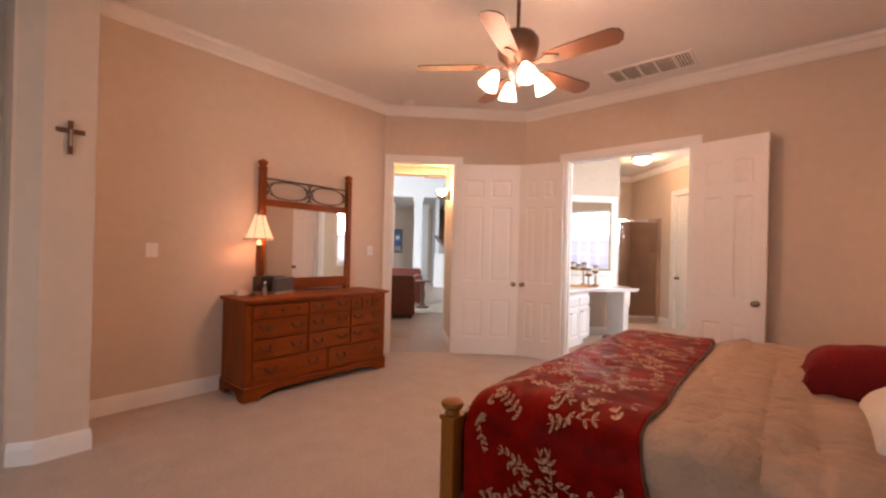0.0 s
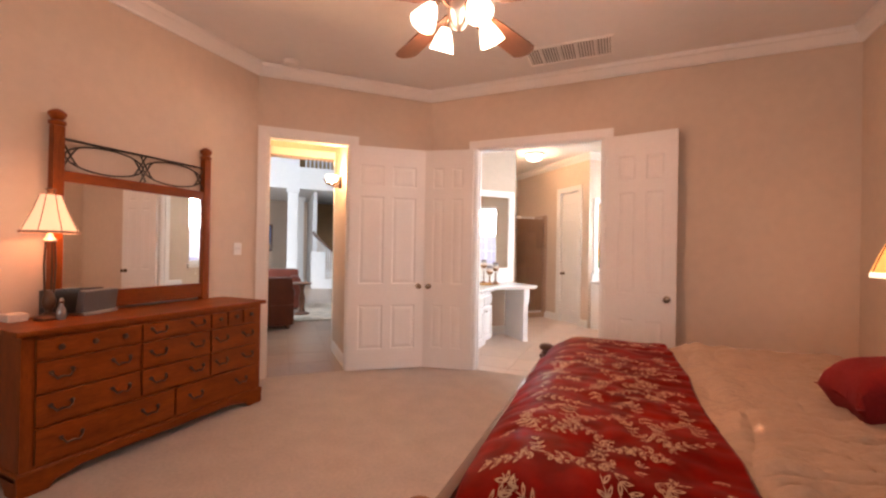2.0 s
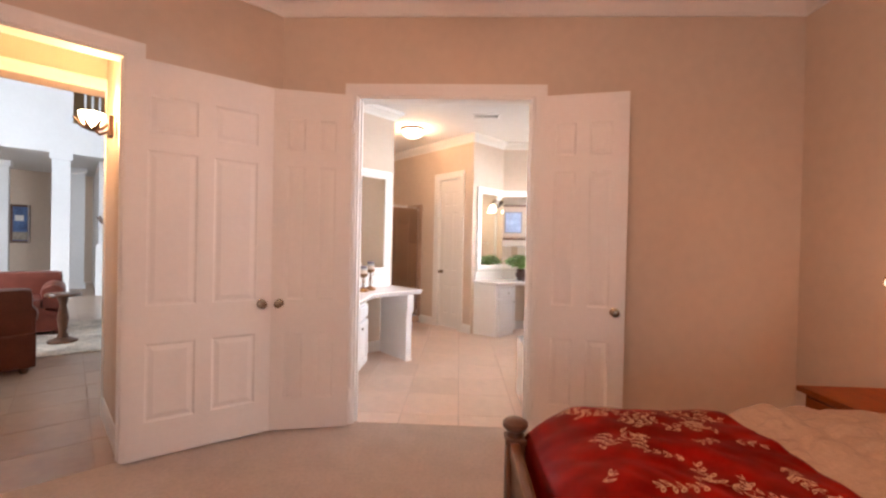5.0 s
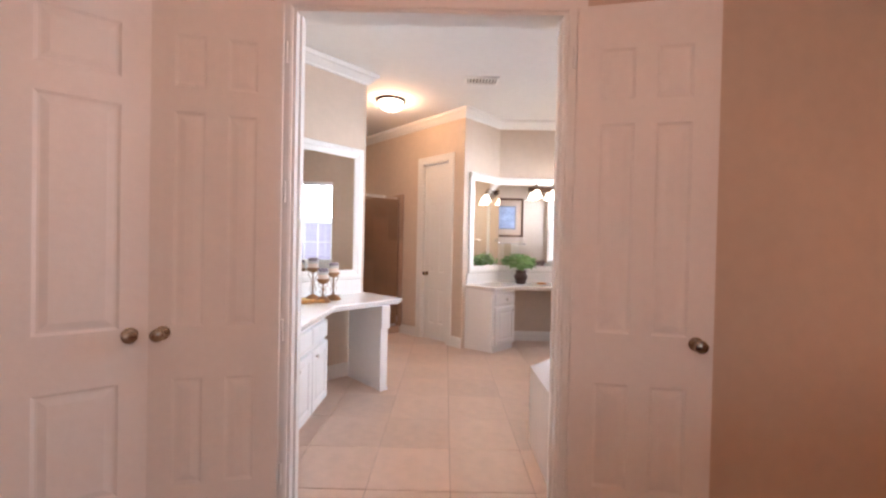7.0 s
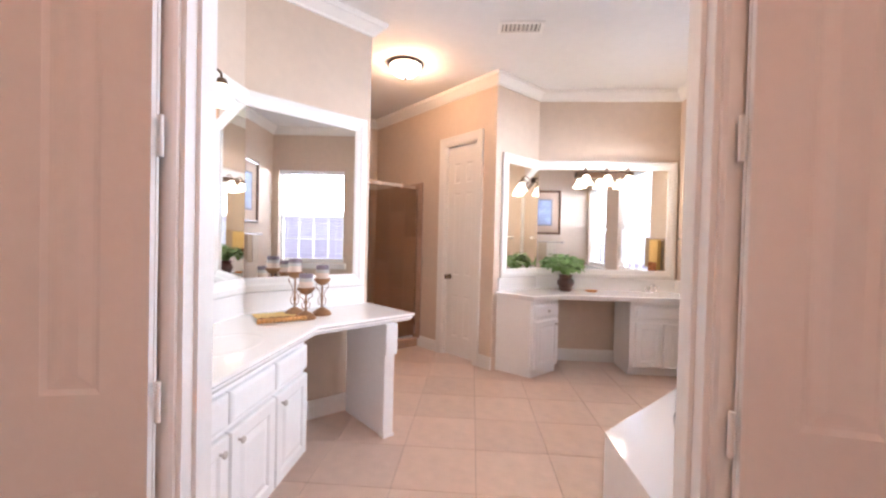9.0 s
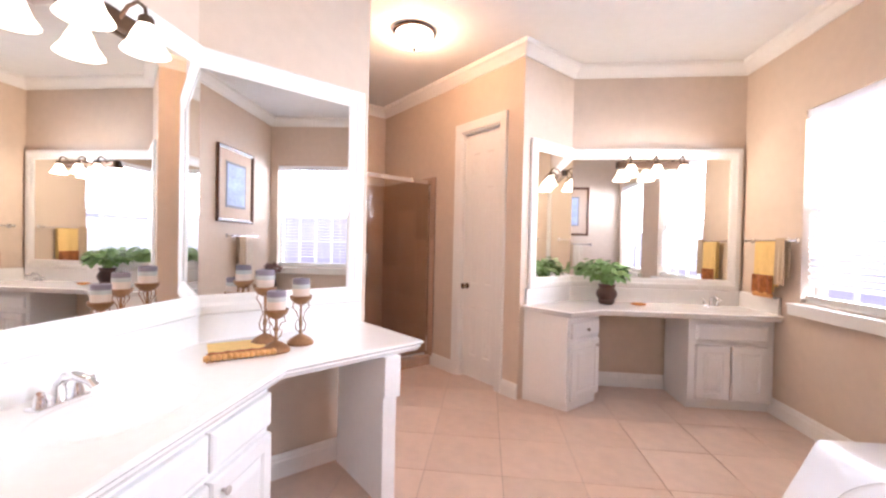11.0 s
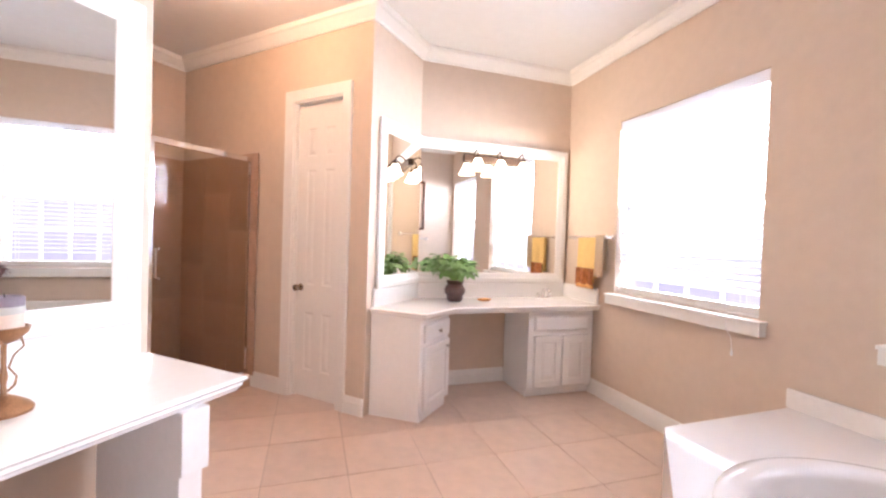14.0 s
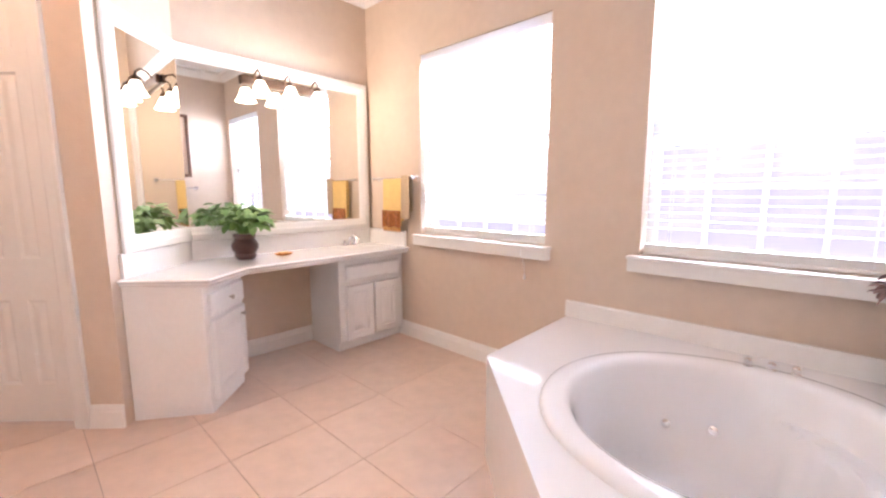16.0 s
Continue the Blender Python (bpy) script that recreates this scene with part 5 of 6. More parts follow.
part("stringer", prism(bmesh.new(), [(0.80, 13.18), (0.95, 13.10), (1.25, 13.04), (1.25, 13.12), (0.97, 13.2)], 0, 1.2), PALE, st)
part("newel", B(1.62, 1.78, 12.95, 13.11, 0, 1.22, 0.012), PALE, st)
part("newel_cap", B(1.60, 1.80, 12.93, 13.13, 1.22, 1.30, 0.02), PALE, st)
# leather seats, rug and small table


def sofa(m, w, dpt, mat, label):
    s = thing("sofa", label, "sofa", m)
    part("base", B(-w / 2, w / 2, 0, dpt, 0.06, 0.40, 0.03), mat, s)
    part("backrest", B(-w / 2 + 0.02, w / 2 - 0.02, 0.0, 0.24, 0.38, 0.84, 0.08), mat, s, "", True)
    for x in (-w / 2 + 0.11, w / 2 - 0.11):
        part("arm", B(x - 0.11, x + 0.11, 0.02, dpt, 0.30, 0.58, 0.04), mat, s)
        part("arm_roll", lathe(bmesh.new(), [(0.02, 0), (0.11, 0.01), (0.13, 0.04), (0.13, dpt - 0.06), (0.11, dpt - 0.02), (0.02, dpt)], 16, Matrix.Translation((x, 0.01, 0.58)) @ Matrix.Rotation(radians(-90), 4, "X")), mat, s, "", True)
    part("cushion", B(-w / 2 + 0.22, w / 2 - 0.22, 0.2, dpt + 0.02, 0.38, 0.50, 0.05), mat, s, "", True)
    for x in (-w / 2 + 0.08, w / 2 - 0.08):
        for y in (0.08, dpt - 0.08):
            part("foot", lathe(bmesh.new(), [(0.025, 0), (0.04, 0.03), (0.035, 0.06)], 10, Matrix.Translation((x, y, 0))), DARKWOOD, s, "", True)
    return s


sofa(HM @ Matrix.Translation((-0.86, 6.15, 0)) @ Matrix.Rotation(radians(10), 4, "Z"), 2.0, 0.95, LEATHER, "brown leather sofa seen from its back")
sofa(HM @ Matrix.Translation((-0.55, 9.3, 0)) @ Matrix.Rotation(radians(180), 4, "Z"), 1.7, 0.95, LEATHER2, "red-brown leather loveseat with rolled arms")
solid("rug", B(-0.1, 3.2, 7.0, 9.4, 0.001, 0.014, 0.004, m=HM), RUG, "pale patterned area rug on the tiles", "rug")
tb = thing("side_table", "small dark carved side table beside the sofa", "table", HM @ Matrix.Translation((0.30, 7.75, 0)))
part("top", lathe(bmesh.new(), [(0.0, 0.60), (0.17, 0.60), (0.18, 0.62), (0.17, 0.64), (0.0, 0.64)], 18, None, False), DARKWOOD, tb, "", True)
part("stem", lathe(bmesh.new(), [(0.07, 0.05), (0.04, 0.15), (0.06, 0.32), (0.035, 0.48), (0.06, 0.60)], 12), DARKWOOD, tb, "", True)
part("base", lathe(bmesh.new(), [(0.15, 0.014), (0.15, 0.04), (0.06, 0.08)], 14), DARKWOOD, tb, "", True)


def leaf_mesh(name, L, W, mat):
    bm = bmesh.new()
    rows = []
    for k in range(5):
        f = k / 4
        wd = W * (math.sin(math.pi * min(1, f * 0.92 + 0.04)) ** 0.75)
        z = -0.25 * L * f * f
        rows.append([bm.verts.new((-wd, f * L, z + 0.10 * wd)), bm.verts.new((0, f * L, z - 0.12 * wd)), bm.verts.new((wd, f * L, z + 0.10 * wd))])
    for a, b in zip(rows, rows[1:]):
        for i in (0, 1):
            bm.faces.new((a[i], a[i + 1], b[i + 1], b[i]))
    return mesh_of(name, bm, mat, True)


def potted_plant(m, spread, height, n, L, pot, potmat, label, seed, leafmat=None):
    random.seed(seed)
    p = thing("potted_plant", label, "plant", m)
    part("pot", lathe(bmesh.new(), pot, 20), potmat, p, "", True)
    zt = pot[-1][1]
    me = leaf_mesh("leaf", L, L * 0.33, leafmat or LEAF)
    stems = bmesh.new()
    for k in range(n):
        a = random.uniform(0, 6.283)
        r = spread * math.sqrt(random.random())
        z = zt + height * (0.4 + 0.6 * random.random()) * (1 - 0.4 * (r / spread) ** 2)
        base = Vector((r * math.cos(a), r * math.sin(a), z))
        if k % 3 == 0:
            tube(stems, [(0.3 * base.x * 0.3, 0.3 * base.y * 0.3, zt - 0.02), (base.x * 0.5, base.y * 0.5, zt + (z - zt) * 0.6), tuple(base)], 0.003, 5)
        o = new("leaf", me)
        o.parent = p
        s = random.uniform(0.7, 1.2)
        o.matrix_basis = Matrix.Translation(base) @ Matrix.Rotation(a - math.pi / 2 + random.uniform(-0.7, 0.7), 4, "Z") @ Matrix.Rotation(random.uniform(-0.9, 0.5), 4, "X") @ Matrix.Rotation(random.uniform(-0.5, 0.5), 4, "Y") @ Matrix.Diagonal((s, s, s, 1))
    part("stem", stems, LEAF if not leafmat else leafmat, p)
    return p


tb2 = thing("sofa_table", "dark console table behind the sofa", "table", HM @ Matrix.Translation((-0.75, 7.9, 0)))
part("top", B(-0.4, 0.4, -0.2, 0.2, 0.58, 0.62, 0.008), DARKWOOD, tb2)
for x in (-0.36, 0.36):
    for y in (-0.16, 0.16):
        part("leg", B(x - 0.025, x + 0.025, y - 0.025, y + 0.025, 0, 0.58, 0.004), DARKWOOD, tb2)
potted_plant(HM @ Matrix.Translation((-0.75, 7.9, 0.621)), 0.24, 0.26, 60, 0.16, [(0.06, 0), (0.09, 0.02), (0.10, 0.10), (0.085, 0.14)], DARKWOOD, "leafy green plant in a dark pot", 3)
# sconce on the hall wall
SCGLOW = material("lit_sconce_glass", (0.95, 0.9, 0.82), 0.5, emit=22.0, emit_colour=(1.0, 0.75, 0.45), vary=0.0)
sc = thing("wall_sconce", "bronze leaf wall sconce with a lit glass bowl", "wall light", HM @ Matrix.Translation((0.565, 4.22, 2.10)))
part("back_plate", B(-0.03, -0.001, -0.05, 0.05, -0.07, 0.07, 0.01), BRONZE, sc)
part("arm", tube(bmesh.new(), [(-0.02, 0, -0.03), (-0.07, 0, -0.06), (-0.11, 0, -0.03)], 0.01, 8), BRONZE, sc, "", True)
for k in range(6):
    a = 2 * math.pi * k / 6
    part("leaf", tube(bmesh.new(), [(-0.11, 0, -0.04), (-0.11 + 0.05 * math.cos(a), 0.05 * math.sin(a), -0.02), (-0.11 + 0.095 * math.cos(a), 0.095 * math.sin(a), 0.03)], [0.012, 0.014, 0.004], 6), BRONZE, sc, "", True)
g = part("bowl", lathe(bmesh.new(), [(0.02, -0.02), (0.05, 0.0), (0.065, 0.04), (0.07, 0.07), (0.065, 0.07), (0.04, 0.01)], 20, Matrix.Translation((-0.11, 0, 0)), False), SCGLOW, sc, "lit amber glass bowl", True)
g.visible_shadow = False

# ---------------- small things in the bedroom ----------------


def bell_lamp(m, label, base, shade, shade_mat, base_mat, cap):
    l = thing("table_lamp", label, "table lamp", m)
    part("base", lathe(bmesh.new(), base, 20), base_mat, l, "", True)
    s = part("shade", lathe(bmesh.new(), shade, 24, None, False), shade_mat, l, "lit fabric bell shade", True)
    s.visible_shadow = False
    part("finial", lathe(bmesh.new(), cap, 12), base_mat, l, "", True)
    return l


SHADE1 = material("lit_cream_shade", (0.85, 0.62, 0.42), 0.8, emit=0.85, emit_colour=(1.0, 0.56, 0.30), vary=0.05)
SHADE2 = material("lit_amber_shade", (0.8, 0.5, 0.2), 0.7, emit=0.9, emit_colour=(1.0, 0.42, 0.09), vary=0.05)
lt = DZ + 0.03
dl = bell_lamp(pose(-3.47, 2.27, lt), "slim bronze table lamp with a lit cream bell shade",
               [(0.065, 0), (0.068, 0.012), (0.05, 0.025), (0.018, 0.04), (0.018, 0.06), (0.03, 0.075), (0.034, 0.11), (0.024, 0.15), (0.012, 0.17)],
               [(0.128, 0.515), (0.130, 0.530), (0.100, 0.60), (0.074, 0.67), (0.056, 0.725), (0.050, 0.745), (0.047, 0.745), (0.053, 0.72), (0.096, 0.60), (0.125, 0.530)], SHADE1, BRONZE,
               [(0.010, 0.74), (0.022, 0.755), (0.016, 0.765), (0.026, 0.78), (0.004, 0.79)])
for dx, dy in ((0.016, 0.016), (-0.016, 0.016), (0, -0.02)):
    part("upright", tube(bmesh.new(), [(dx, dy, 0.16), (dx * 1.3, dy * 1.3, 0.32), (dx, dy, 0.47)], 0.0055, 8), BRONZE, dl, "", True)
part("collar", lathe(bmesh.new(), [(0.030, 0.465), (0.034, 0.475), (0.02, 0.49), (0.012, 0.52)], 14), NICKEL, dl, "", True)
part("shade_trim", tube(bmesh.new(), [(0.131 * math.cos(2 * math.pi * k / 32), 0.131 * math.sin(2 * math.pi * k / 32), 0.523) for k in range(32)], 0.008, 6, True), material("shade_braid", (0.45, 0.22, 0.14), 0.8), dl, "rust braid round the shade")

for k in range(8):
    a = 2 * math.pi * k / 8
    part("shade_rib", tube(bmesh.new(), [(r * math.cos(a), r * math.sin(a), z) for r, z in ((0.132, 0.53), (0.102, 0.60), (0.076, 0.67), (0.058, 0.725), (0.052, 0.745))], 0.0022, 5), DARKWOOD, dl, "dark seam of the shade")
GREY = material("grey_plastic", (0.10, 0.095, 0.095), 0.4, vary=0.1)
BLACK = material("black_plastic", (0.02, 0.02, 0.02), 0.35, vary=0.1)
rd = thing("speaker_dock", "grey tabletop speaker dock on the dresser", "speaker", Matrix.Translation((-3.50, 2.52, lt)) @ Matrix.Rotation(radians(-68), 4, "Z"))
part("foot", B(-0.13, 0.13, -0.055, 0.05, 0, 0.02, 0.006), NICKEL, rd)
part("body", B(-0.125, 0.125, -0.02, 0.03, 0.02, 0.16, 0.008, m=Matrix.Rotation(radians(-8), 4, "X")), GREY, rd)
part("player", B(-0.035, 0.035, -0.052, -0.034, 0.02, 0.10, 0.005), BLACK, rd, "black player in the cradle")
rd2 = thing("clock_radio", "dark clock radio behind the lamp", "radio", Matrix.Translation((-3.56, 2.36, lt)) @ Matrix.Rotation(radians(-80), 4, "Z"))
part("body", B(-0.10, 0.10, -0.02, 0.03, 0, 0.17, 0.012), BLACK, rd2)
part("grille", B(-0.088, 0.088, -0.024, -0.0205, 0.012, 0.155, 0.001), GREY, rd2)
solid("tissue_box", B(-3.60, -3.49, 2.10, 2.19, lt, lt + 0.045, 0.008), material("pale_card", (0.66, 0.58, 0.5), 0.8), "small pale box on the dresser", "box")
vs_ = thing("perfume_bottle", "small clear glass bottle beside the lamp", "bottle", pose(-3.40, 2.30, lt))
part("glass", lathe(bmesh.new(), [(0.020, 0), (0.026, 0.015), (0.022, 0.06), (0.01, 0.085), (0.01, 0.10)], 16), material("cut_glass", (0.35, 0.30, 0.28), 0.1, metal=0.5), vs_, "", True)
part("stopper", lathe(bmesh.new(), [(0.008, 0.10), (0.014, 0.112), (0.004, 0.13)], 12), CHROME, vs_, "", True)

cr = thing("crucifix", "small dark wooden cross on the wall pier", "cross", pose(-3.078, 0.905, 1.96))
part("upright", B(0, 0.018, -0.013, 0.013, -0.10, 0.105, 0.004), DARKWOOD, cr)
part("crossbar", B(0.002, 0.016, -0.068, 0.068, 0.03, 0.058, 0.004), DARKWOOD, cr)
part("inlay", B(0.018, 0.024, -0.006, 0.006, -0.05, 0.05, 0.002), NICKEL, cr, "pale metal inlay")
for m_ in (pose(XW, 1.48, 1.27), pose(XW, 3.73, 1.30)):
    s = thing("light_switch", "white light switch plate on the wall", "switch", m_, "switch plates")
    part("plate", B(0.0005, 0.006, -0.042, 0.042, -0.058, 0.058, 0.002), WHITE, s)
    for yy in (-0.016, 0.016):
        part("toggle", B(0.006, 0.014, yy - 0.005, yy + 0.005, -0.012, 0.012, 0.001), WHITE, s)
sd_ = thing("smoke_detector", "white round smoke detector on the ceiling", "smoke detector", pose(-3.30, 4.0, CZ))
part("housing", lathe(bmesh.new(), [(0.068, 0), (0.068, -0.018), (0.055, -0.034), (0.02, -0.038)], 20), WHITE, sd_, "", True)
part("ring", lathe(bmesh.new(), [(0.074, 0), (0.074, -0.006), (0.068, -0.008)], 20), WHITE, sd_, "", True)

ns = thing("nightstand", "cherry wood nightstand beside the bed", "nightstand")
part("body", B(0.89, 1.37, 4.04, 4.52, 0.06, 0.595), WOODZ, ns)
part("top", B(0.86, 1.40, 4.01, 4.55, 0.595, 0.625, 0.008), WOOD, ns)
for z0_, z1_ in ((0.10, 0.27), (0.28, 0.45), (0.46, 0.58)):
    d_ = part("drawer", B(0.872, 0.89, 4.06, 4.50, z0_, z1_, 0.004), WOOD, ns)
    part("handle", tube(bmesh.new(), [(0.872, 4.24, (z0_ + z1_) / 2), (0.855, 4.25, (z0_ + z1_) / 2 - 0.012), (0.855, 4.31, (z0_ + z1_) / 2 - 0.012), (0.872, 4.32, (z0_ + z1_) / 2)], 0.004, 6), BRONZE, d_, "dark bronze pull", True)
for x in (0.92, 1.34):
    for y in (4.06, 4.49):
        part("foot", B(x - 0.03, x + 0.03, y - 0.025, y + 0.025, 0, 0.06, 0.006), WOOD, ns)
nl = bell_lamp(pose(1.235, 4.22, 0.625) @ Matrix.Diagonal((1, 1, 1.1, 1)), "dark turned table lamp with a lit amber panel shade",
          [(0.085, 0), (0.088, 0.02), (0.06, 0.035), (0.030, 0.055), (0.040, 0.08), (0.026, 0.10), (0.022, 0.16), (0.032, 0.24), (0.050, 0.31), (0.056, 0.35), (0.036, 0.365), (0.060, 0.39), (0.072, 0.42), (0.070, 0.445), (0.02, 0.46), (0.012, 0.55)],
          [(0.175, 0.545), (0.178, 0.552), (0.145, 0.64), (0.105, 0.73), (0.08, 0.76), (0.075, 0.76), (0.14, 0.64), (0.17, 0.552)], SHADE2, DARKWOOD,
          [(0.008, 0.755), (0.02, 0.77), (0.012, 0.78), (0.022, 0.80), (0.004, 0.825)])
for k in range(8):
    a = 2 * math.pi * k / 8
    part("shade_rib", tube(bmesh.new(), [(r * math.cos(a), r * math.sin(a), z) for r, z in ((0.179, 0.55), (0.147, 0.64), (0.107, 0.73), (0.082, 0.762))], 0.003, 5), BRONZE, nl, "dark metal shade rib")
part("shade_skirt", lathe(bmesh.new(), [(0.182, 0.525), (0.178, 0.552), (0.174, 0.552), (0.178, 0.525)], 24, None, False), material("lit_shade_skirt", (0.95, 0.85, 0.7), 0.7, emit=1.6, emit_colour=(1.0, 0.8, 0.55)), nl, "bright scalloped lower edge")

# ---------------- small things in the bathroom ----------------
GOLD = material("antique_gold", (0.30, 0.16, 0.08), 0.45, metal=0.6, vary=0.3, scale=25)
WAX = [material("candle_cream", (0.66, 0.53, 0.44), 0.6, vary=0.08, scale=25), material("candle_lilac", (0.20, 0.165, 0.20), 0.55, vary=0.15, scale=25), material("candle_sage", (0.44, 0.44, 0.41), 0.6, vary=0.1, scale=25)]


def candle_holder(m, h, label):
    c = thing("candle_holder", label, "candle holder", m, "candle holders")
    part("base", lathe(bmesh.new(), [(0.062, 0), (0.064, 0.010), (0.055, 0.022), (0.048, 0.028), (0.030, 0.040), (0.012, 0.050)], 20), GOLD, c, "", True)
    hc = h - 0.10
    part("stem", lathe(bmesh.new(), [(0.008, 0.045), (0.006, 0.08), (0.010, 0.10), (0.006, 0.13), (0.006, hc - 0.03)], 12), GOLD, c, "", True)
    part("cup", lathe(bmesh.new(), [(0.010, hc - 0.035), (0.030, hc - 0.025), (0.050, hc - 0.005), (0.055, hc + 0.012), (0.050, hc + 0.014), (0.035, hc)], 20), GOLD, c, "", True)
    for k in range(4):
        a = math.pi / 2 * k + 0.4
        part("scroll", tube(bmesh.new(), [(r * math.cos(a), r * math.sin(a), z) for r, z in ((0.008, 0.06), (0.022, 0.075), (0.026, 0.10), (0.010, hc * 0.55), (0.020, hc * 0.7), (0.040, hc - 0.045), (0.034, hc - 0.02))], 0.0028, 6), GOLD, c, "", True)
    z = hc + 0.005
    cn = part("candle", lathe(bmesh.new(), [(0.041, z), (0.042, z + 0.045)], 20), WAX[0], c, "banded pillar candle", True)
    part("middle_band", lathe(bmesh.new(), [(0.0425, z + 0.045), (0.0425, z + 0.066)], 20), WAX[2], cn, "", True)
    part("top_band", lathe(bmesh.new(), [(0.042, z + 0.066), (0.042, z + 0.090), (0.036, z + 0.094), (0.020, z + 0.088)], 20), WAX[1], cn, "", True)
    part("wick", lathe(bmesh.new(), [(0.0015, z + 0.086), (0.0012, z + 0.102)], 5), BLACK, cn)
    return c


candle_holder(pose(-2.205, 6.855, CT), 0.37, "tall gold scroll candle holder with a pillar candle")
candle_holder(pose(-2.075, 6.725, CT), 0.285, "low gold scroll candle holder with a pillar candle")
candle_holder(pose(-2.030, 6.880, CT), 0.33, "gold scroll candle holder with a banded pillar candle")
YELLOW = material("yellow_towel", (0.76, 0.53, 0.20), 0.95, vary=0.12, scale=20, bump=0.6, bump_scale=300)
RUST = material("rust_band_cloth", (0.30, 0.10, 0.03), 0.95, vary=0.7, scale=30, bump=0.5, bump_scale=200)
FRINGE = material("gold_fringe", (0.62, 0.32, 0.11), 0.9, vary=0.4, scale=40)
TANTOWEL = material("tan_towel", (0.50, 0.38, 0.26), 0.95, vary=0.12, scale=20, bump=0.6, bump_scale=300)


def cloth(nx, ny, f):
    bm = bmesh.new()
    g = [[bm.verts.new(f(i / nx, j / ny)) for j in range(ny + 1)] for i in range(nx + 1)]
    for i in range(nx):
        for j in range(ny):
            bm.faces.new((g[i][j], g[i + 1][j], g[i + 1][j + 1], g[i][j + 1]))
    bmesh.ops.recalc_face_normals(bm, faces=bm.faces)
    ex = bmesh.ops.solidify(bm, geom=bm.faces[:], thickness=0.006)
    return bm


ft = thing("folded_towel", "yellow hand towel with rust fringe lying on the counter", "towel", Matrix.Translation((-2.27, 6.73, CT + 0.004)) @ Matrix.Rotation(radians(38), 4, "Z") @ Matrix.Scale(0.86, 4))
part("cloth", cloth(14, 14, lambda u, v: (-0.14 + 0.28 * u, -0.13 + 0.27 * v, 0.008 + 0.006 * noise.noise(Vector((u * 4, v * 4, 2))))), YELLOW, ft, "", True)
part("band", cloth(16, 6, lambda u, v: (-0.15 + 0.30 * u, -0.19 + 0.075 * v, 0.016 + 0.012 * abs(math.sin(u * 16)) * math.sin(v * 3.1) + 0.006 * noise.noise(Vector((u * 7, v * 7, 5))))), RUST, ft, "rust brown woven band", True)
random.seed(8)
for k in range(13):
    x = -0.15 + 0.025 * k
    part("tassel", lathe(bmesh.new(), [(0.006, 0), (0.016, 0.008), (0.018, 0.02), (0.010, 0.034)], 8, Matrix.Translation((x, -0.20, 0.016)) @ Matrix.Rotation(radians(90), 4, "X")), FRINGE, ft, "", True)

POTM = material("dark_urn_glaze", (0.07, 0.03, 0.025), 0.3, vary=0.4, scale=20)
BIGLEAF = material("broad_leaf", (0.20, 0.34, 0.11), 0.45, vary=0.4, scale=25)
potted_plant(pose(-0.02, 8.76, CT), 0.165, 0.22, 190, 0.075, [(0.055, 0), (0.066, 0.012), (0.074, 0.03), (0.070, 0.045), (0.088, 0.075), (0.092, 0.105), (0.080, 0.13), (0.066, 0.15), (0.074, 0.165), (0.076, 0.185), (0.062, 0.185)], POTM, "bushy green houseplant in a dark glazed urn", 4, BIGLEAF)
sp = thing("soap_dish", "small orange glass soap dish on the counter", "soap dish", pose(0.26, 8.76, CT))
part("dish", lathe(bmesh.new(), [(0.035, 0), (0.06, 0.006), (0.07, 0.016), (0.064, 0.016), (0.04, 0.008)], 20, Matrix.Diagonal((1, 0.65, 1, 1))), material("orange_glass", (0.60, 0.22, 0.05), 0.25, vary=0.3, scale=30), sp, "", True)
part("soap", B(-0.035, 0.035, -0.02, 0.02, 0.009, 0.024, 0.006), FRINGE, sp, "", True)


def towel_bar(m, w, label):
    """Local x along the wall, y out of it."""
    t_ = thing("towel_bar", label, "towel bar", m)
    part("bar", tube(bmesh.new(), [(0, 0.06, 0), (w, 0.06, 0)], 0.008, 10), CHROME, t_, "", True)
    for x in (0, w):
        part("bracket", lathe(bmesh.new(), [(0.024, 0.001), (0.024, 0.008), (0.012, 0.016), (0.010, 0.05), (0.015, 0.056), (0.015, 0.07), (0.006, 0.074)], 14, Matrix.Translation((x, 0, 0)) @ Matrix.Rotation(radians(-90), 4, "X")), CHROME, t_, "", True)
    return t_


def hung_towel(m, w, front, back, mat, band, label, out=0.012):
    """A towel folded over a bar; local x along the bar, y out of the wall, z down from the bar."""
    h = thing("hanging_towel", label, "towel", m)

    def f(u, v):
        L = front + back
        s = v * L
        if s < front:
            return (u * w, out + 0.006 * math.sin(u * 14 + v * 3) * (1 - s / front), s - front)
        return (u * w, -out - 0.004 * math.sin(u * 11), -(s - front))
    part("cloth", cloth(18, 24, f), mat, h, "", True)
    if band:
        part("band", cloth(18, 4, lambda u, v: (u * w, out + 0.012 + 0.008 * math.sin(u * 14), -front - 0.02 + v * 0.15)), RUST, h, "rust brown woven band", True)
        for k in range(9):
            part("tassel", lathe(bmesh.new(), [(0.005, 0), (0.012, -0.01), (0.013, -0.03), (0.004, -0.045)][::-1], 8, Matrix.Translation((w * (k + 0.5) / 9, out + 0.012, -front - 0.01))), FRINGE, h, "", True)
    return h


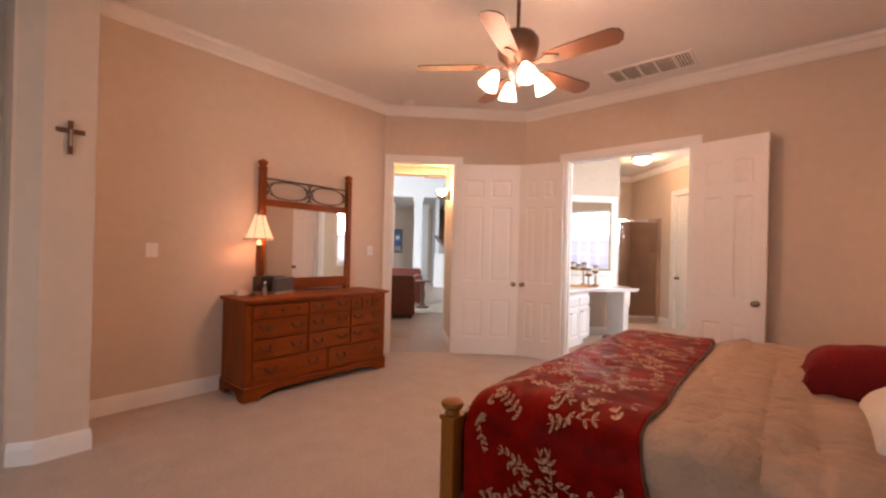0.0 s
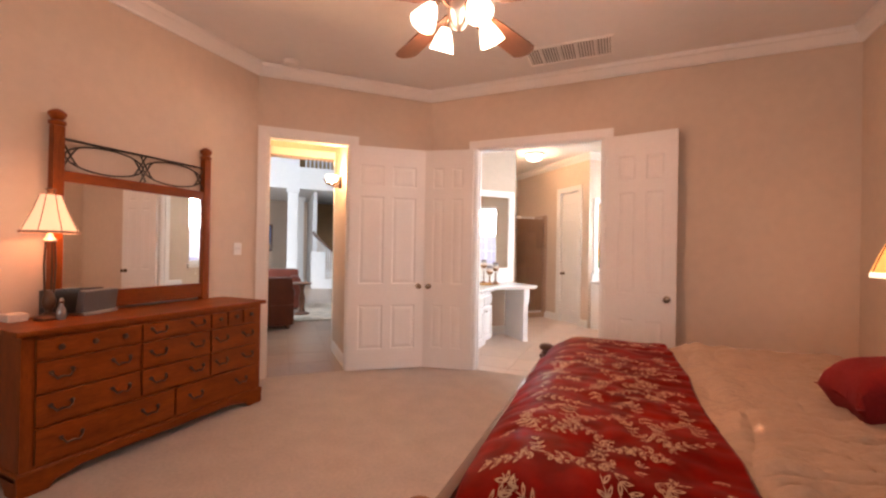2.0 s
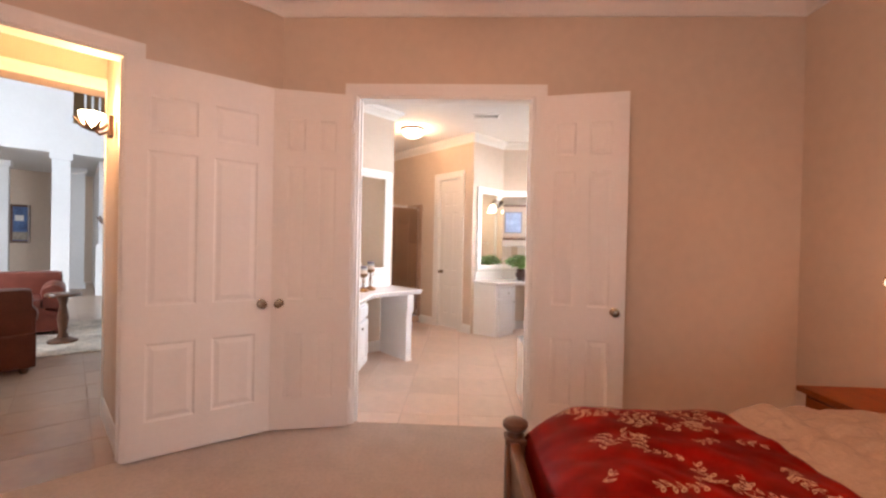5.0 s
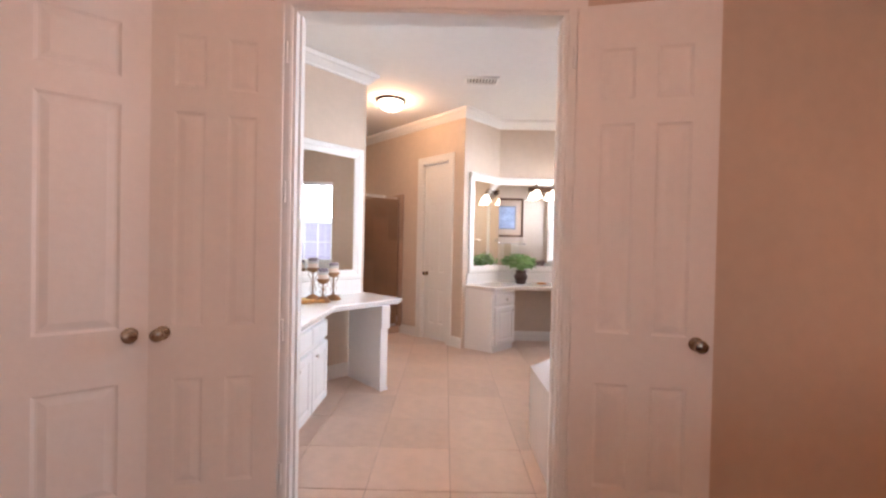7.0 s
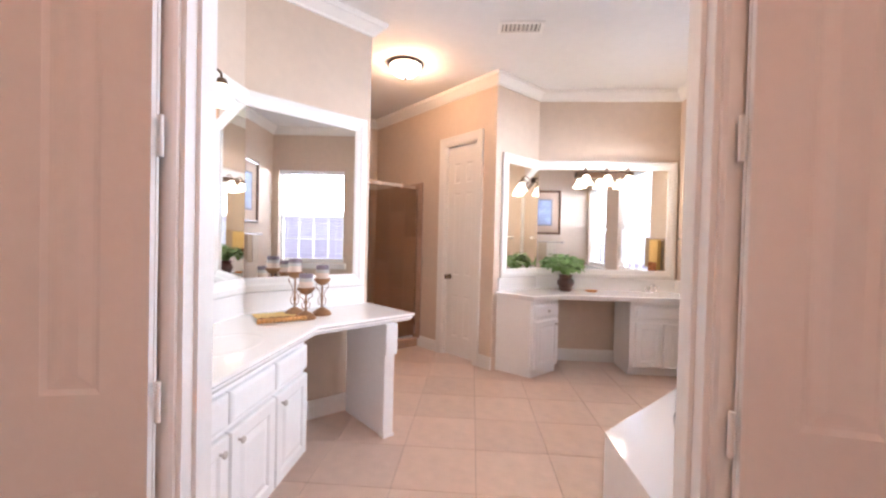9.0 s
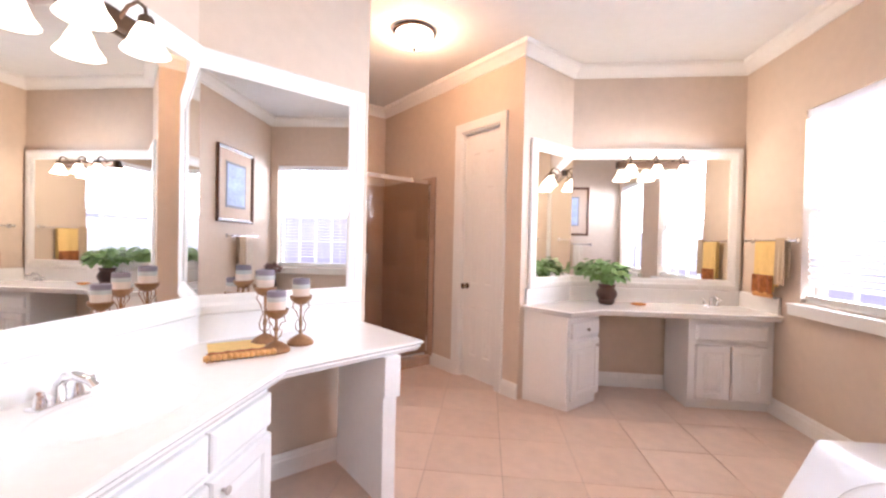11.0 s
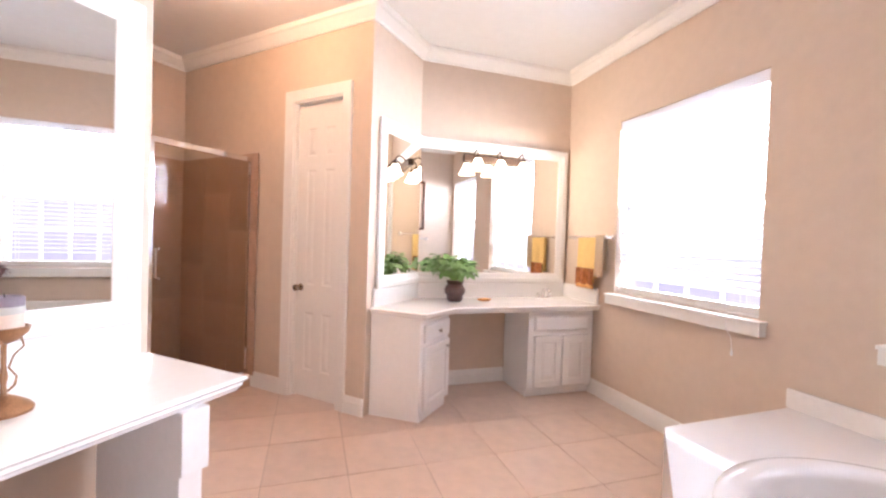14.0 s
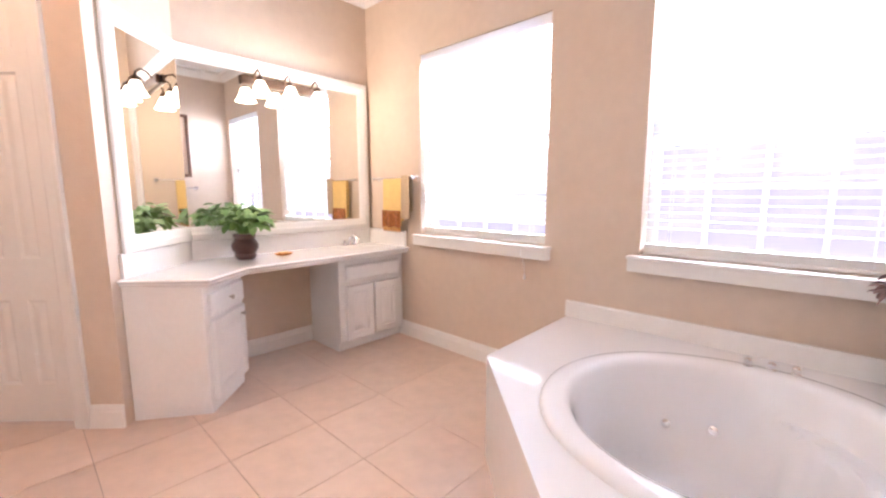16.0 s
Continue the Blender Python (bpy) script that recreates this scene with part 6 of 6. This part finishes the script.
mE = Matrix.Translation((XB, 8.31, 1.42)) @ Matrix.Rotation(radians(90), 4, "Z")
towel_bar(mE, 0.52, "chrome towel bar beside the far vanity")
mt = mE @ Matrix.Translation((0, 0.06, 0))
hung_towel(mt @ Matrix.Translation((0.13, 0, 0.009)), 0.24, 0.42, 0.38, YELLOW, True, "yellow towel with a rust fringed band on the bar")
hung_towel(mt @ Matrix.Translation((0.02, 0, 0.013)), 0.10, 0.36, 0.30, TANTOWEL, False, "tan hand towel folded over the bar", 0.016)
mS = Matrix.Translation((0.16, YN, 1.37))
towel_bar(mS, 0.60, "chrome towel bar under the framed print")
mt2 = mS @ Matrix.Translation((0, 0.06, 0))
hung_towel(mt2 @ Matrix.Translation((0.14, 0, 0.009)), 0.14, 0.40, 0.36, TANTOWEL, False, "tan hand towel on the bar")
hung_towel(mt2 @ Matrix.Translation((0.30, 0, 0.010)), 0.16, 0.42, 0.36, CREAM, False, "cream towel with a grey end on the bar")
pr = thing("framed_print", "brown framed blue print with a wide mat", "picture", Matrix.Translation((-0.06, YN, 1.53)))
pmx = Matrix(((1, 0, 0, 0), (0, 0, 1, 0), (0, 1, 0, 0), (0, 0, 0, 1)))
part("frame", sweep(bmesh.new(), [(0, 0), (0.78, 0), (0.78, 0.88), (0, 0.88)], [(0, 0.001), (0, 0.03), (0.012, 0.034), (0.04, 0.022), (0.04, 0.001)], pmx, True), DARKWOOD, pr)
part("mat", B(0.04, 0.74, 0.002, 0.010, 0.04, 0.84), material("tan_mat_board", (0.50, 0.37, 0.28), 0.9, vary=0.05), pr, "tan mat board")
part("inner_mat", B(0.17, 0.61, 0.010, 0.013, 0.17, 0.71), material("grey_mat_board", (0.22, 0.22, 0.25), 0.9), pr)
part("print", B(0.20, 0.58, 0.013, 0.016, 0.20, 0.68), material("blue_print", (0.32, 0.38, 0.55), 0.7, vary=0.4, scale=6), pr, "blue printed picture")
DRY = material("dried_flower", (0.30, 0.18, 0.17), 0.9, vary=0.4, scale=30)
potted_plant(pose(1.13, 5.46, TZ), 0.12, 0.20, 110, 0.055, [(0.05, 0), (0.065, 0.02), (0.07, 0.14), (0.05, 0.24), (0.035, 0.29), (0.045, 0.32)], POTM, "dried mauve flowers in a dark vase on the tub deck", 9, DRY)
